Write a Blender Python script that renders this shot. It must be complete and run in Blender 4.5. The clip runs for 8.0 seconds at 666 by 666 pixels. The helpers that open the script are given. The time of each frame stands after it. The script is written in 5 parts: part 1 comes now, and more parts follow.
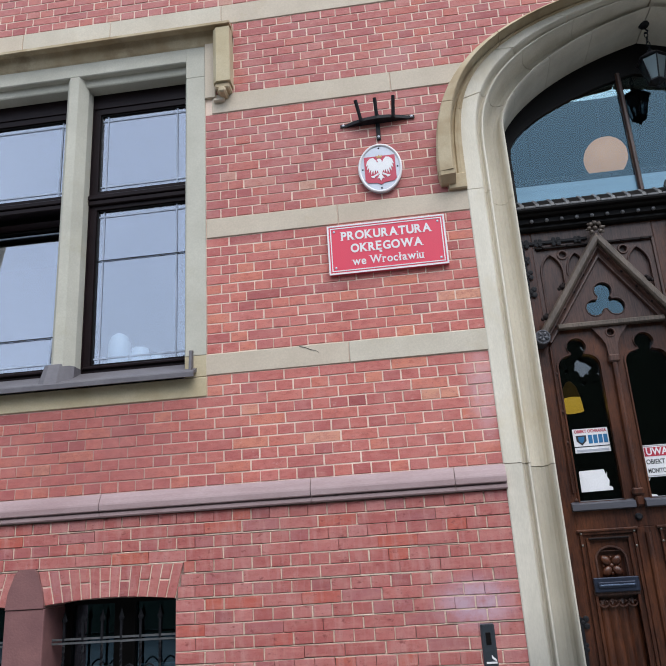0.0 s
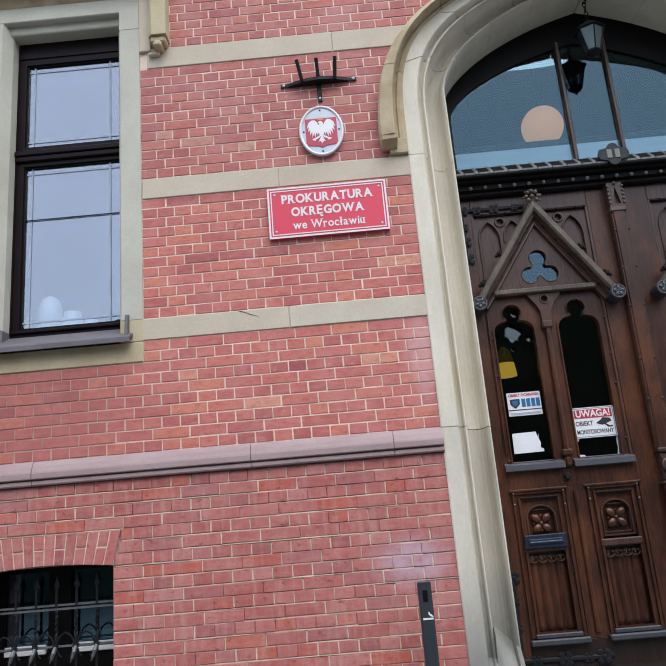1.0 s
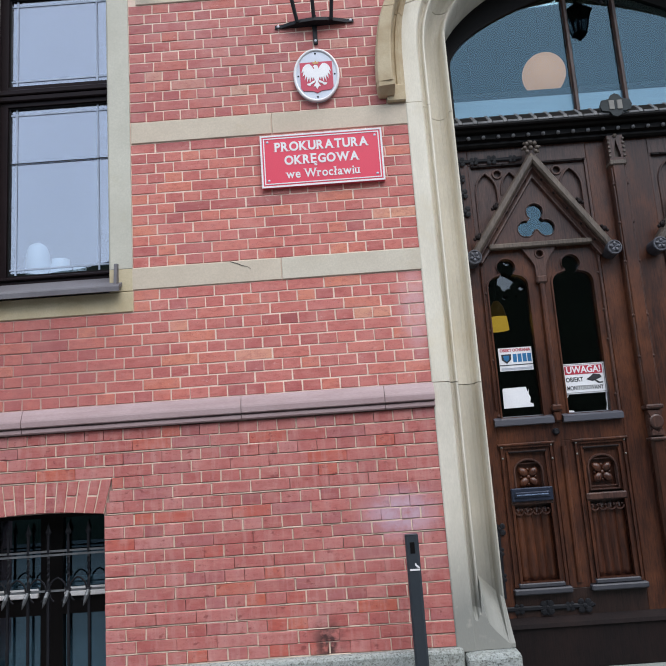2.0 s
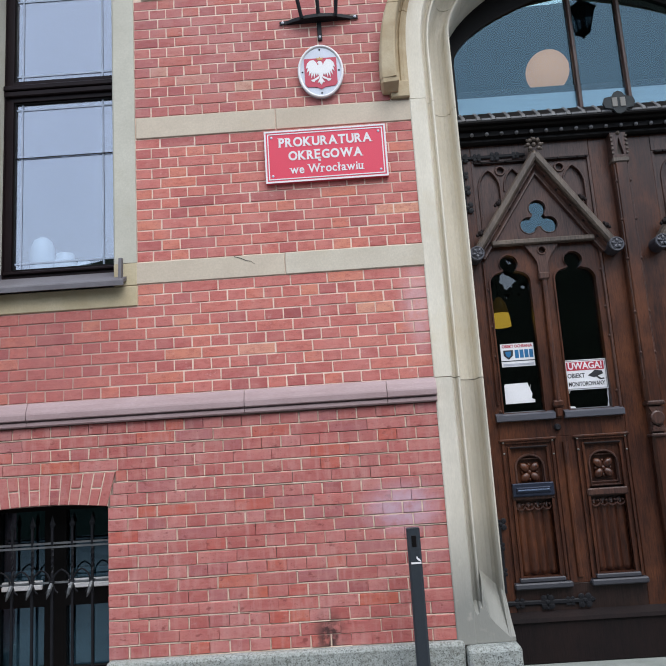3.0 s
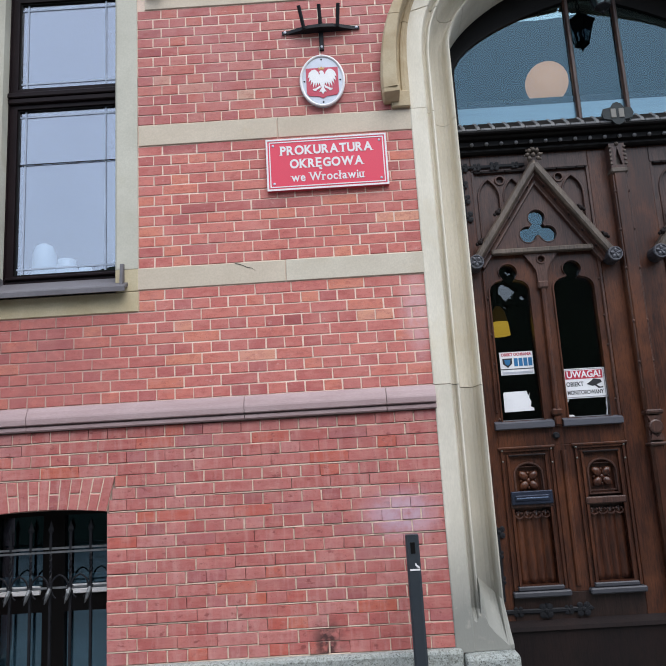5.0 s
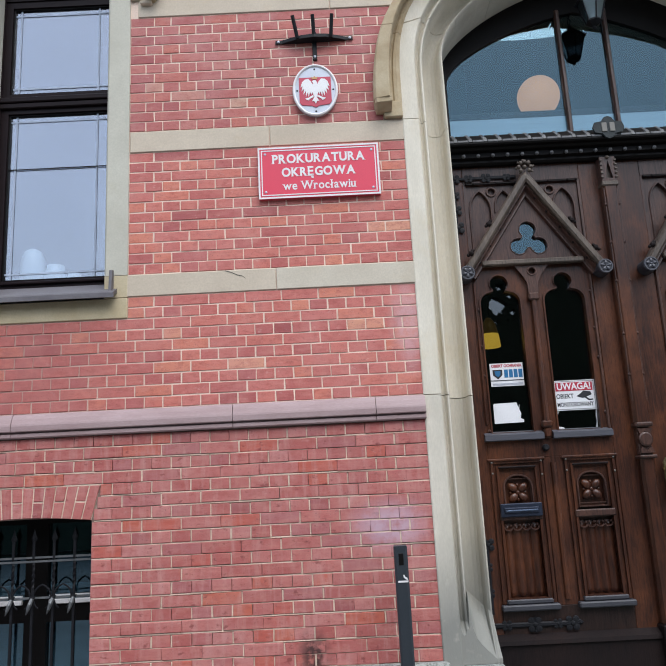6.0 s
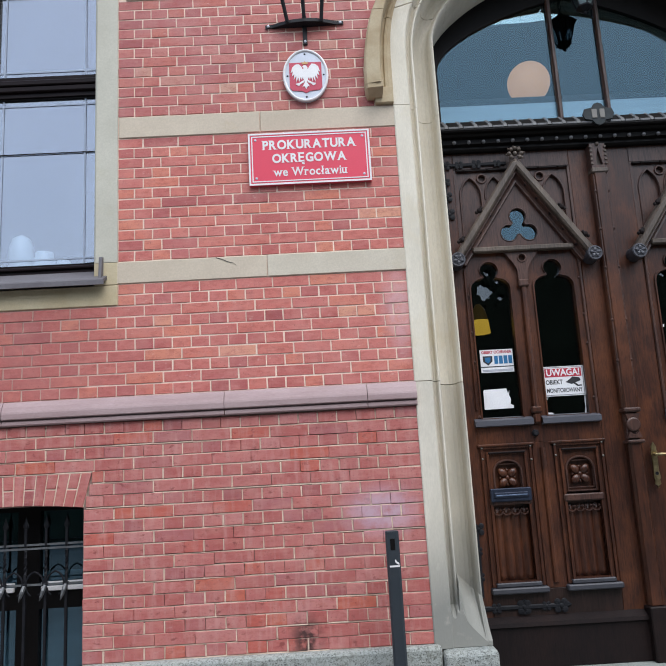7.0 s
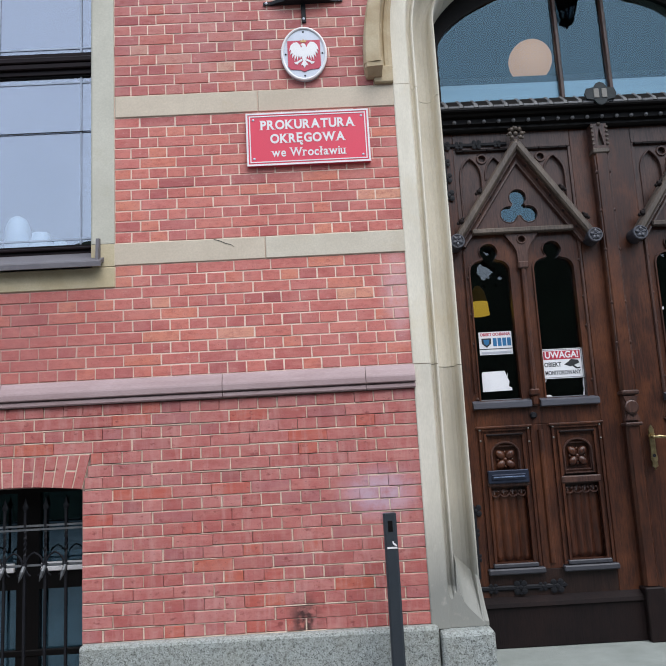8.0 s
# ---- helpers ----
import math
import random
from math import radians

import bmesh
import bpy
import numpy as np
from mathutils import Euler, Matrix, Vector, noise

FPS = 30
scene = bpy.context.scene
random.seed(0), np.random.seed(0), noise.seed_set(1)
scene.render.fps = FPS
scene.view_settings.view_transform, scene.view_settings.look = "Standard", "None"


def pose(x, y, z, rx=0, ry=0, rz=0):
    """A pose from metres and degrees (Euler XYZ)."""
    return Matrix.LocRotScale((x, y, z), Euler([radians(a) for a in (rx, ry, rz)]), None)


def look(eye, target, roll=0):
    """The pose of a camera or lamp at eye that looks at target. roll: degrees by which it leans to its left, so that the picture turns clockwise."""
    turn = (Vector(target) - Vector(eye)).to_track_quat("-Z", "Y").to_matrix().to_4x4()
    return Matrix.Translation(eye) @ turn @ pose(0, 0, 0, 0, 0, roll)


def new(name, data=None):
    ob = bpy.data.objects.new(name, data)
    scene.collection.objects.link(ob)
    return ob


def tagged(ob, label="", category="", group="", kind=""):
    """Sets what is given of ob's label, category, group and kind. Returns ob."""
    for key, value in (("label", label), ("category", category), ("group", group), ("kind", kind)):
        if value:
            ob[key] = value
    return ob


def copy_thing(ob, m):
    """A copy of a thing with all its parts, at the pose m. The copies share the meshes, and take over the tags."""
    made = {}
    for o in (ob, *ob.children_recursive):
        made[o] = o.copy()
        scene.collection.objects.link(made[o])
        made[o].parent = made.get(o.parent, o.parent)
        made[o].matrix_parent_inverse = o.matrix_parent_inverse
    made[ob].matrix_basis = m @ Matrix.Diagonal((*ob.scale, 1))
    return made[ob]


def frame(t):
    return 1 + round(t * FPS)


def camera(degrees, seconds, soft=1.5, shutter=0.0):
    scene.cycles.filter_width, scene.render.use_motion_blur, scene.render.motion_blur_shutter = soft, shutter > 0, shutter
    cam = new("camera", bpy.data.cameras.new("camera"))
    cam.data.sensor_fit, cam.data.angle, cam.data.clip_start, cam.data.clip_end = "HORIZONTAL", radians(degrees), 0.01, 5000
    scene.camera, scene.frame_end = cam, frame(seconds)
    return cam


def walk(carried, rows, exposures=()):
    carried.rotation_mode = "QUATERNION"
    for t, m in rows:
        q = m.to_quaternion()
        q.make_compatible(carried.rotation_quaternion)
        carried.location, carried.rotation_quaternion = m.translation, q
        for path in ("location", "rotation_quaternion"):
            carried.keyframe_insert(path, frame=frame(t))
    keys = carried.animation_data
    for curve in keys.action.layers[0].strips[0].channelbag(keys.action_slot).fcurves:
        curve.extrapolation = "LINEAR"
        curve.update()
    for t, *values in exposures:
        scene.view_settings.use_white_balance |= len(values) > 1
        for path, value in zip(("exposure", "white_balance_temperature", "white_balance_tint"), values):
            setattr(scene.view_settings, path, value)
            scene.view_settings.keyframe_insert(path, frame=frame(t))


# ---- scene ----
cam = camera(49.7, 8.0, soft=1.3)
PATH = [
    (0, (0.507, -4.706, 1.569), (0.301, -2.814, 2.185), -3.6),
    (0.2, (0.499, -4.703, 1.563), (0.340, -2.8, 2.193), -4.15),
    (0.3, (0.495, -4.701, 1.561), (0.360, -2.8, 2.172), -4.3),
    (0.5, (0.487, -4.698, 1.555), (0.402, -2.776, 2.103), -4.8),
    (1, (0.465, -4.686, 1.574), (0.431, -2.753, 2.086), -4.8),
    (1.5, (0.466, -4.669, 1.607), (0.436, -2.72, 2.056), -4.8),
    (2, (0.463, -4.656, 1.643), (0.441, -2.688, 2.002), -4.0),
    (2.2, (0.464, -4.692, 1.626), (0.45, -2.727, 2.0), -3.6),
    (3.5, (0.453, -4.667, 1.61), (0.42, -2.697, 1.954), -3.8),
    (4, (0.461, -4.664, 1.582), (0.446, -2.701, 1.964), -3.9),
    (4.5, (0.447, -4.679, 1.583), (0.448, -2.72, 1.983), -3.7),
    (4.7, (0.441, -4.695, 1.591), (0.43, -2.731, 1.972), -3.7),
    (5.8, (0.464, -4.669, 1.567), (0.431, -2.712, 1.979), -2.8),
    (6, (0.449, -4.663, 1.563), (0.454, -2.707, 1.982), -2.9),
    (6.5, (0.437, -4.664, 1.579), (0.458, -2.705, 1.979), -2.9),
    (7, (0.426, -4.67, 1.572), (0.463, -2.706, 1.95), -3.2),
    (7.5, (0.429, -4.662, 1.602), (0.453, -2.692, 1.945), -3.2),
    (8, (0.436, -4.66, 1.597), (0.471, -2.686, 1.917), -3.1),
]
walk(cam, [(t, look(eye, target, roll)) for t, eye, target, roll in PATH], exposures=[(0, 0.60), (0.3, 0.56), (1, 0.61), (4, 0.65), (8, 0.65)])

# ---------------------------------------------------------------- light
world = bpy.data.worlds.new("overcast_sky")
scene.world = world
world.use_nodes = True
wn, wl = world.node_tree.nodes, world.node_tree.links
sky = wn.new("ShaderNodeTexSky")
sky.sky_type, sky.sun_disc = "NISHITA", False
sky.sun_elevation, sky.sun_rotation = radians(57), radians(155)
sky.air_density, sky.dust_density = 1.4, 3.0
cloud = wn.new("ShaderNodeMix")
cloud.data_type = "RGBA"
cloud.inputs[0].default_value = 0.62
cloud.inputs[7].default_value = (6.9, 8.0, 9.8, 1)
cover, drift = wn.new("ShaderNodeTexNoise"), wn.new("ShaderNodeMapRange")
cover.inputs["Scale"].default_value, cover.inputs["Detail"].default_value = 2.4, 5.0
drift.inputs[1].default_value, drift.inputs[2].default_value, drift.inputs[3].default_value, drift.inputs[4].default_value = 0.25, 0.75, 0.40, 0.88
wl.new(cover.outputs[0], drift.inputs[0])
wl.new(drift.outputs[0], cloud.inputs[0])
wl.new(sky.outputs[0], cloud.inputs[6])
wl.new(cloud.outputs[2], wn["Background"].inputs[0])
wn["Background"].inputs[1].default_value = 0.12

sun_data = bpy.data.lights.new("sun", "SUN")
sun_data.energy, sun_data.angle, sun_data.color = 1.9, radians(50), (0.955, 0.975, 1.0)
sun = new("sun", sun_data)
sun.matrix_world = look((3.2, -7.0, 14.0), (0, 0, 2.2))


# ---------------------------------------------------------------- helpers
ORIGIN = {}


def part(name, bm, material, parent=None, label=""):
    """Links a bmesh, given in world places, as one mesh object under a thing or a part."""
    me = bpy.data.meshes.new(name)
    off = ORIGIN.get(parent.name, Vector()) if parent else Vector()
    if off.length:
        bmesh.ops.translate(bm, verts=bm.verts, vec=-off)
    bm.to_mesh(me)
    bm.free()
    for m in (material if isinstance(material, (list, tuple)) else [material]):
        me.materials.append(m)
    ob = new(name, me)
    if parent:
        ob.parent = parent
        ORIGIN[ob.name] = off
    if label:
        tagged(ob, label)
    return ob


def thing(name, at, label, category, group="", kind=""):
    ob = new(name)
    ob.location = at
    ob.empty_display_size = 0.1
    ORIGIN[ob.name] = Vector(at)
    return tagged(ob, label, category, group, kind)


def smooth(ob):
    for p in ob.data.polygons:
        p.use_smooth = True
    return ob


def box(x0, x1, y0, y1, z0, z1, bevel=0.0, bm=None, seg=1):
    bm = bm or bmesh.new()
    made = bmesh.ops.create_cube(bm, size=1)["verts"]
    for v in made:
        v.co = Vector(((x0 + x1) / 2 + v.co.x * (x1 - x0), (y0 + y1) / 2 + v.co.y * (y1 - y0), (z0 + z1) / 2 + v.co.z * (z1 - z0)))
    if bevel:
        edges = list({e for v in made for e in v.link_edges})
        bmesh.ops.bevel(bm, geom=edges, offset=bevel, segments=seg, affect="EDGES", profile=0.5)
    return bm


def plate(outer, holes, y0, y1, bm=None):
    """A flat board in the xz plane with holes through it, from y0 (front) to y1."""
    bm = bm or bmesh.new()
    loops, edges = [], []
    for ring in [outer] + list(holes):
        vs = [bm.verts.new((x, y0, z)) for x, z in ring]
        loops.append(vs)
        edges += [bm.edges.new((vs[i], vs[(i + 1) % len(vs)])) for i in range(len(vs))]
    front = bmesh.ops.triangle_fill(bm, use_beauty=True, use_dissolve=False, edges=edges, normal=(0, -1, 0))
    faces = [g for g in front["geom"] if isinstance(g, bmesh.types.BMFace)]
    twin = {}
    for ring in loops:
        for v in ring:
            twin[v] = bm.verts.new((v.co.x, y1, v.co.z))
    for f in faces:
        if f.normal.y > 0:
            f.normal_flip()
        bm.faces.new([twin[v] for v in reversed(f.verts)])
    for ring in loops:
        for i, v in enumerate(ring):
            w = ring[(i + 1) % len(ring)]
            bm.faces.new((v, w, twin[w], twin[v]))
    bmesh.ops.recalc_face_normals(bm, faces=bm.faces)
    return bm


def loft(rings, closed=False, caps=True, bm=None):
    """Skin over rings, each a list of places with the same count."""
    bm = bm or bmesh.new()
    rows = [[bm.verts.new(p) for p in ring] for ring in rings]
    n = len(rows[0])
    for a, b in zip(rows, rows[1:]):
        for i in range(n if closed else n - 1):
            j = (i + 1) % n
            bm.faces.new((a[i], a[j], b[j], b[i]))
    if caps and closed:
        bm.faces.new(list(reversed(rows[0])))
        bm.faces.new(rows[-1])
    bmesh.ops.recalc_face_normals(bm, faces=bm.faces)
    return bm


def tube(path, r, sides=8, closed=False, bm=None, flat=1.0):
    """A bar of round section along a path; r may be one number or one for each place. flat squeezes it along y."""
    path = [Vector(p) for p in path]
    n = len(path)
    rings = []
    for i, p in enumerate(path):
        a = path[(i - 1) % n] if closed or i else p
        b = path[(i + 1) % n] if closed or i < n - 1 else p
        d = (b - a).normalized()
        side = d.cross(Vector((0, 1, 0)))
        if side.length < 0.1:
            side = d.cross(Vector((1, 0, 0)))
        side.normalize()
        up = side.cross(d)
        rad = r[i] if isinstance(r, (list, tuple)) else r
        ring = []
        for k in range(sides):
            o = side * math.cos(2 * math.pi * k / sides) * rad + up * math.sin(2 * math.pi * k / sides) * rad
            o.y *= flat
            ring.append(p + o)
        rings.append(ring)
    if closed:
        rings.append(rings[0])
    return loft(rings, closed=True, caps=not closed, bm=bm)


def ball(c, r, bm=None, flat=1.0, seg=10):
    bm = bm or bmesh.new()
    made = bmesh.ops.create_uvsphere(bm, u_segments=seg, v_segments=max(5, seg // 2 + 1), radius=r)["verts"]
    for v in made:
        v.co = Vector((v.co.x + c[0], v.co.y * flat + c[1], v.co.z + c[2]))
    return bm


def arc(cx, cz, r, a0, a1, n, rz=None):
    rz = rz or r
    return [(cx + r * math.cos(radians(a0 + (a1 - a0) * i / n)), cz + rz * math.sin(radians(a0 + (a1 - a0) * i / n))) for i in range(n + 1)]


def lettering(text, size, at, material, parent, name="lettering", bold=0.0, width=None, align="CENTER"):
    """Raised letters on a flat thing that faces -y, in the built-in font."""
    data = bpy.data.curves.new(name, "FONT")
    data.body, data.size, data.extrude, data.offset = text, size, 0.0006, bold
    data.align_x, data.align_y = align, "CENTER"
    ob = new(name, data)
    bpy.context.view_layer.update()
    me = bpy.data.meshes.new_from_object(ob.evaluated_get(bpy.context.evaluated_depsgraph_get()))
    bpy.data.objects.remove(ob)
    xs = [v.co.x for v in me.vertices]
    k = width / (max(xs) - min(xs)) if width else 1
    off = ORIGIN[parent.name]
    me.transform(Matrix.Translation(Vector(at) - off) @ pose(0, 0, 0, 90) @ Matrix.Diagonal((k, 1, 1, 1)))
    me.materials.clear()
    me.materials.append(material)
    made = new(name, me)
    made.parent = parent
    ORIGIN[made.name] = off
    return made


# ---------------------------------------------------------------- materials
def node_material(name):
    m = bpy.data.materials.new(name)
    m.use_nodes = True
    n, l = m.node_tree.nodes, m.node_tree.links
    return m, n, l, n["Principled BSDF"]


def noise_fac(n, l, scale, detail=6.0, rough=0.6, stretch=(1, 1, 1), low=0.35, high=0.65):
    geo, mapping, tex, ramp = n.new("ShaderNodeNewGeometry"), n.new("ShaderNodeMapping"), n.new("ShaderNodeTexNoise"), n.new("ShaderNodeMapRange")
    mapping.inputs["Scale"].default_value = stretch
    tex.inputs["Scale"].default_value, tex.inputs["Detail"].default_value, tex.inputs["Roughness"].default_value = scale, detail, rough
    ramp.inputs[1].default_value, ramp.inputs[2].default_value = low, high
    l.new(geo.outputs["Position"], mapping.inputs[0])
    l.new(mapping.outputs[0], tex.inputs[0])
    l.new(tex.outputs[0], ramp.inputs[0])
    return ramp.outputs[0]


def mixed(n, l, fac, a, b, blend="MIX"):
    mx = n.new("ShaderNodeMix")
    mx.data_type, mx.blend_type = "RGBA", blend
    if isinstance(fac, float):
        mx.inputs[0].default_value = fac
    else:
        l.new(fac, mx.inputs[0])
    for socket, v in ((mx.inputs[6], a), (mx.inputs[7], b)):
        if isinstance(v, tuple):
            socket.default_value = (*v, 1)
        else:
            l.new(v, socket)
    return mx.outputs[2]


def times(n, l, a, b):
    mt = n.new("ShaderNodeMath")
    mt.operation = "MULTIPLY"
    for socket, v in ((mt.inputs[0], a), (mt.inputs[1], b)):
        if isinstance(v, (int, float)):
            socket.default_value = v
        else:
            l.new(v, socket)
    return mt.outputs[0]


def bumped(n, l, bsdf, height, strength, distance):
    b = n.new("ShaderNodeBump")
    b.inputs["Strength"].default_value, b.inputs["Distance"].default_value = strength, distance
    l.new(height, b.inputs["Height"])
    l.new(b.outputs[0], bsdf.inputs["Normal"])


def splash(n, l, col, centre, size, colour, k, low=0.25, high=0.6):
    """A splash, rubbed or otherwise coloured patch with a ragged edge round one place."""
    geo = n.new("ShaderNodeNewGeometry")
    mp, sc, ln, mr = n.new("ShaderNodeVectorMath"), n.new("ShaderNodeVectorMath"), n.new("ShaderNodeVectorMath"), n.new("ShaderNodeMapRange")
    mp.operation, sc.operation, ln.operation = "SUBTRACT", "MULTIPLY", "LENGTH"
    mp.inputs[1].default_value, sc.inputs[1].default_value = centre, size
    l.new(geo.outputs["Position"], mp.inputs[0])
    l.new(mp.outputs[0], sc.inputs[0])
    l.new(sc.outputs[0], ln.inputs[0])
    mr.inputs[1].default_value, mr.inputs[2].default_value, mr.inputs[3].default_value, mr.inputs[4].default_value = 0.35, 1.15, 1.0, 0.0
    l.new(ln.outputs["Value"], mr.inputs[0])
    ragged = times(n, l, mr.outputs[0], noise_fac(n, l, 14, 5, low=low, high=high))
    return mixed(n, l, times(n, l, ragged, k), col, colour)


def plain(name, colour, rough, metal=0.0, second=None, scale=6.0, grain=60.0, bump=0.15, stretch=(1, 1, 1), amount=1.0, third=None, shine=0.5, blotch=None):
    """A surface with variation at two scales and fine relief."""
    m, n, l, bsdf = node_material(name)
    second = second or tuple(c * 0.72 for c in colour)
    col = mixed(n, l, times(n, l, noise_fac(n, l, scale, stretch=stretch), amount), colour, second)
    fine = noise_fac(n, l, grain, 3.0, stretch=stretch, low=0.3, high=0.7)
    col = mixed(n, l, times(n, l, fine, 0.35), col, tuple(c * 0.6 for c in colour))
    if third:
        col = mixed(n, l, noise_fac(n, l, scale * 0.45, 8.0, 0.7, low=0.55, high=0.75), col, third)
    if blotch:
        col = splash(n, l, col, *blotch)
    l.new(col, bsdf.inputs["Base Color"])
    bsdf.inputs["Roughness"].default_value, bsdf.inputs["Metallic"].default_value = rough, metal
    bsdf.inputs["Specular IOR Level"].default_value = shine
    if bump:
        bumped(n, l, bsdf, fine, bump, 0.004)
    return m


def brick_material(name, single, low, high=False):
    """Fired brick. Each brick has its own tone; the lower wall is duller with streaks, the highest courses have more
    lime bloom and darker tones that stand for light falling off upwards.
    """
    m, n, l, bsdf = node_material(name)
    if single:
        rnd = n.new("ShaderNodeObjectInfo").outputs["Random"]
    else:
        rnd = n.new("ShaderNodeNewGeometry").outputs["Random Per Island"]
    ramp = n.new("ShaderNodeValToRGB")
    stops = ((0.0, (0.31, 0.080, 0.080)), (0.08, (0.40, 0.105, 0.10)), (0.3, (0.47, 0.13, 0.11)), (0.6, (0.51, 0.152, 0.128)), (0.85, (0.545, 0.165, 0.122)), (0.96, (0.57, 0.185, 0.12)), (0.985, (0.59, 0.215, 0.14)), (1.0, (0.61, 0.29, 0.19)))
    if high:
        stops = ((0.0, (0.30, 0.08, 0.082)), (0.10, (0.37, 0.105, 0.102)), (0.4, (0.41, 0.125, 0.112)), (0.7, (0.44, 0.15, 0.135)), (0.88, (0.46, 0.13, 0.095)), (0.97, (0.46, 0.18, 0.155)), (0.99, (0.49, 0.25, 0.19)), (1.0, (0.50, 0.30, 0.22)))
    if low:
        stops = ((0.0, (0.28, 0.075, 0.075)), (0.05, (0.37, 0.125, 0.125)), (0.14, (0.36, 0.090, 0.080)), (0.45, (0.415, 0.122, 0.108)), (0.7, (0.44, 0.142, 0.126)), (0.86, (0.46, 0.178, 0.163)), (0.92, (0.42, 0.085, 0.064)), (1.0, (0.46, 0.115, 0.07)))
    ramp.color_ramp.elements[0].position, ramp.color_ramp.elements[0].color = stops[0][0], (*stops[0][1], 1)
    ramp.color_ramp.elements[1].position, ramp.color_ramp.elements[1].color = stops[-1][0], (*stops[-1][1], 1)
    for p, c in stops[1:-1]:
        e = ramp.color_ramp.elements.new(p)
        e.color = (*c, 1)
    l.new(rnd, ramp.inputs[0])
    col = ramp.outputs[0]
    # mottling inside a brick, pale lime bloom, dark specks
    col = mixed(n, l, times(n, l, noise_fac(n, l, 22, 7, 0.75, stretch=(0.7, 1, 1.3), low=0.47, high=0.64), 0.62), col, (0.31, 0.066, 0.054))
    smear = noise_fac(n, l, 11, 6, 0.7, stretch=(0.45, 1, 2.2), low=0.48, high=0.7)
    col = mixed(n, l, times(n, l, smear, 0.42), col, (0.56, 0.25, 0.20))
    bloom = times(n, l, noise_fac(n, l, 2.4, 9, 0.72, low=0.46, high=0.70), 0.62 if high else 0.46 if low else 0.58)
    col = mixed(n, l, bloom, col, (0.46, 0.23, 0.21) if low else (0.47, 0.235, 0.225) if high else (0.58, 0.25, 0.22))
    chalk = noise_fac(n, l, 16, 6, 0.7, stretch=(0.8, 1, 1.6), low=0.60, high=0.74)
    col = mixed(n, l, times(n, l, chalk, 0.45 if low else 0.6), col, (0.54, 0.33, 0.30) if low else (0.64, 0.42, 0.38))
    if low:
        rubbed = noise_fac(n, l, 7, 5, 0.6, stretch=(2.6, 1, 0.5), low=0.50, high=0.74)
        col = mixed(n, l, times(n, l, rubbed, 0.60), col, (0.52, 0.28, 0.255))
        col = mixed(n, l, times(n, l, noise_fac(n, l, 19, 4, 0.6, stretch=(0.8, 1, 1.2), low=0.60, high=0.69), 0.75), col, (0.19, 0.04, 0.036))
    col = mixed(n, l, times(n, l, noise_fac(n, l, 90, 2, low=0.64, high=0.72), 0.5), col, (0.10, 0.03, 0.03))
    # pale rubbed patch where the ash post stands, and a dark soot spot by the plinth
    col = splash(n, l, col, (0.76, 0, 1.315), (3.8, 0.2, 6.0), (0.50, 0.38, 0.46), 0.72, 0.2, 0.55)
    col = splash(n, l, col, (0.965, 0, 2.60), (8.0, 0.2, 3.0), (0.58, 0.37, 0.38), 0.65, 0.2, 0.55)
    col = splash(n, l, col, (0.25, 0, 0.575), (9.5, 0.2, 6.5), (0.06, 0.022, 0.02), 1.0, 0.38, 0.54)
    if not low and not high:                 # grime washed down under the window
        col = splash(n, l, col, (-1.80, 0, 2.45), (0.90, 0.2, 1.5), (0.30, 0.095, 0.088), 0.6, 0.1, 0.6)
    l.new(col, bsdf.inputs["Base Color"])
    bsdf.inputs["Roughness"].default_value = 0.78
    bumped(n, l, bsdf, noise_fac(n, l, 75, 5, 0.7, low=0.2, high=0.8), 0.5, 0.004)
    return m


def wood_material(name, dark, light, rough=0.42, patch=(0.115, 0.040, 0.016), shine=0.42):
    """Old varnished oak: upright grain, worn paler patches."""
    m, n, l, bsdf = node_material(name)
    grain = noise_fac(n, l, 16, 8, 0.65, stretch=(5, 5, 0.35), low=0.3, high=0.7)
    col = mixed(n, l, grain, dark, light)
    col = mixed(n, l, times(n, l, noise_fac(n, l, 3.4, 7, 0.65, stretch=(1, 1, 0.55), low=0.46, high=0.68), 0.8), col, patch)
    col = mixed(n, l, times(n, l, noise_fac(n, l, 60, 4, stretch=(3, 3, 0.3), low=0.5, high=0.7), 0.6), col, tuple(c * 0.45 for c in dark))
    col = mixed(n, l, times(n, l, noise_fac(n, l, 1.3, 5, 0.6, stretch=(1, 1, 0.7), low=0.5, high=0.75), 0.35), col, tuple(c * 1.2 for c in dark))
    l.new(col, bsdf.inputs["Base Color"])
    bsdf.inputs["Roughness"].default_value = rough
    bsdf.inputs["Specular IOR Level"].default_value = shine
    bumped(n, l, bsdf, grain, 0.35, 0.003)
    return m


def granite_material(name, colour):
    m, n, l, bsdf = node_material(name)
    geo, vor, ramp = n.new("ShaderNodeNewGeometry"), n.new("ShaderNodeTexVoronoi"), n.new("ShaderNodeValToRGB")
    vor.inputs["Scale"].default_value = 170
    l.new(geo.outputs["Position"], vor.inputs[0])
    ramp.color_ramp.elements[0].color = (0.03, 0.034, 0.034, 1)
    ramp.color_ramp.elements[1].color = (*colour, 1)
    ramp.color_ramp.elements[1].position = 0.55
    e = ramp.color_ramp.elements.new(0.22)
    e.color = tuple(c * 0.7 for c in colour) + (1,)
    sep = n.new("ShaderNodeSeparateColor")
    l.new(vor.outputs["Color"], sep.inputs[0])
    l.new(sep.outputs[0], ramp.inputs[0])
    col = mixed(n, l, times(n, l, noise_fac(n, l, 34, 7, 0.7, low=0.50, high=0.68), 0.85), ramp.outputs[0], (0.07, 0.075, 0.065))
    col = mixed(n, l, times(n, l, noise_fac(n, l, 4, 6), 0.35), col, (0.30, 0.30, 0.25))
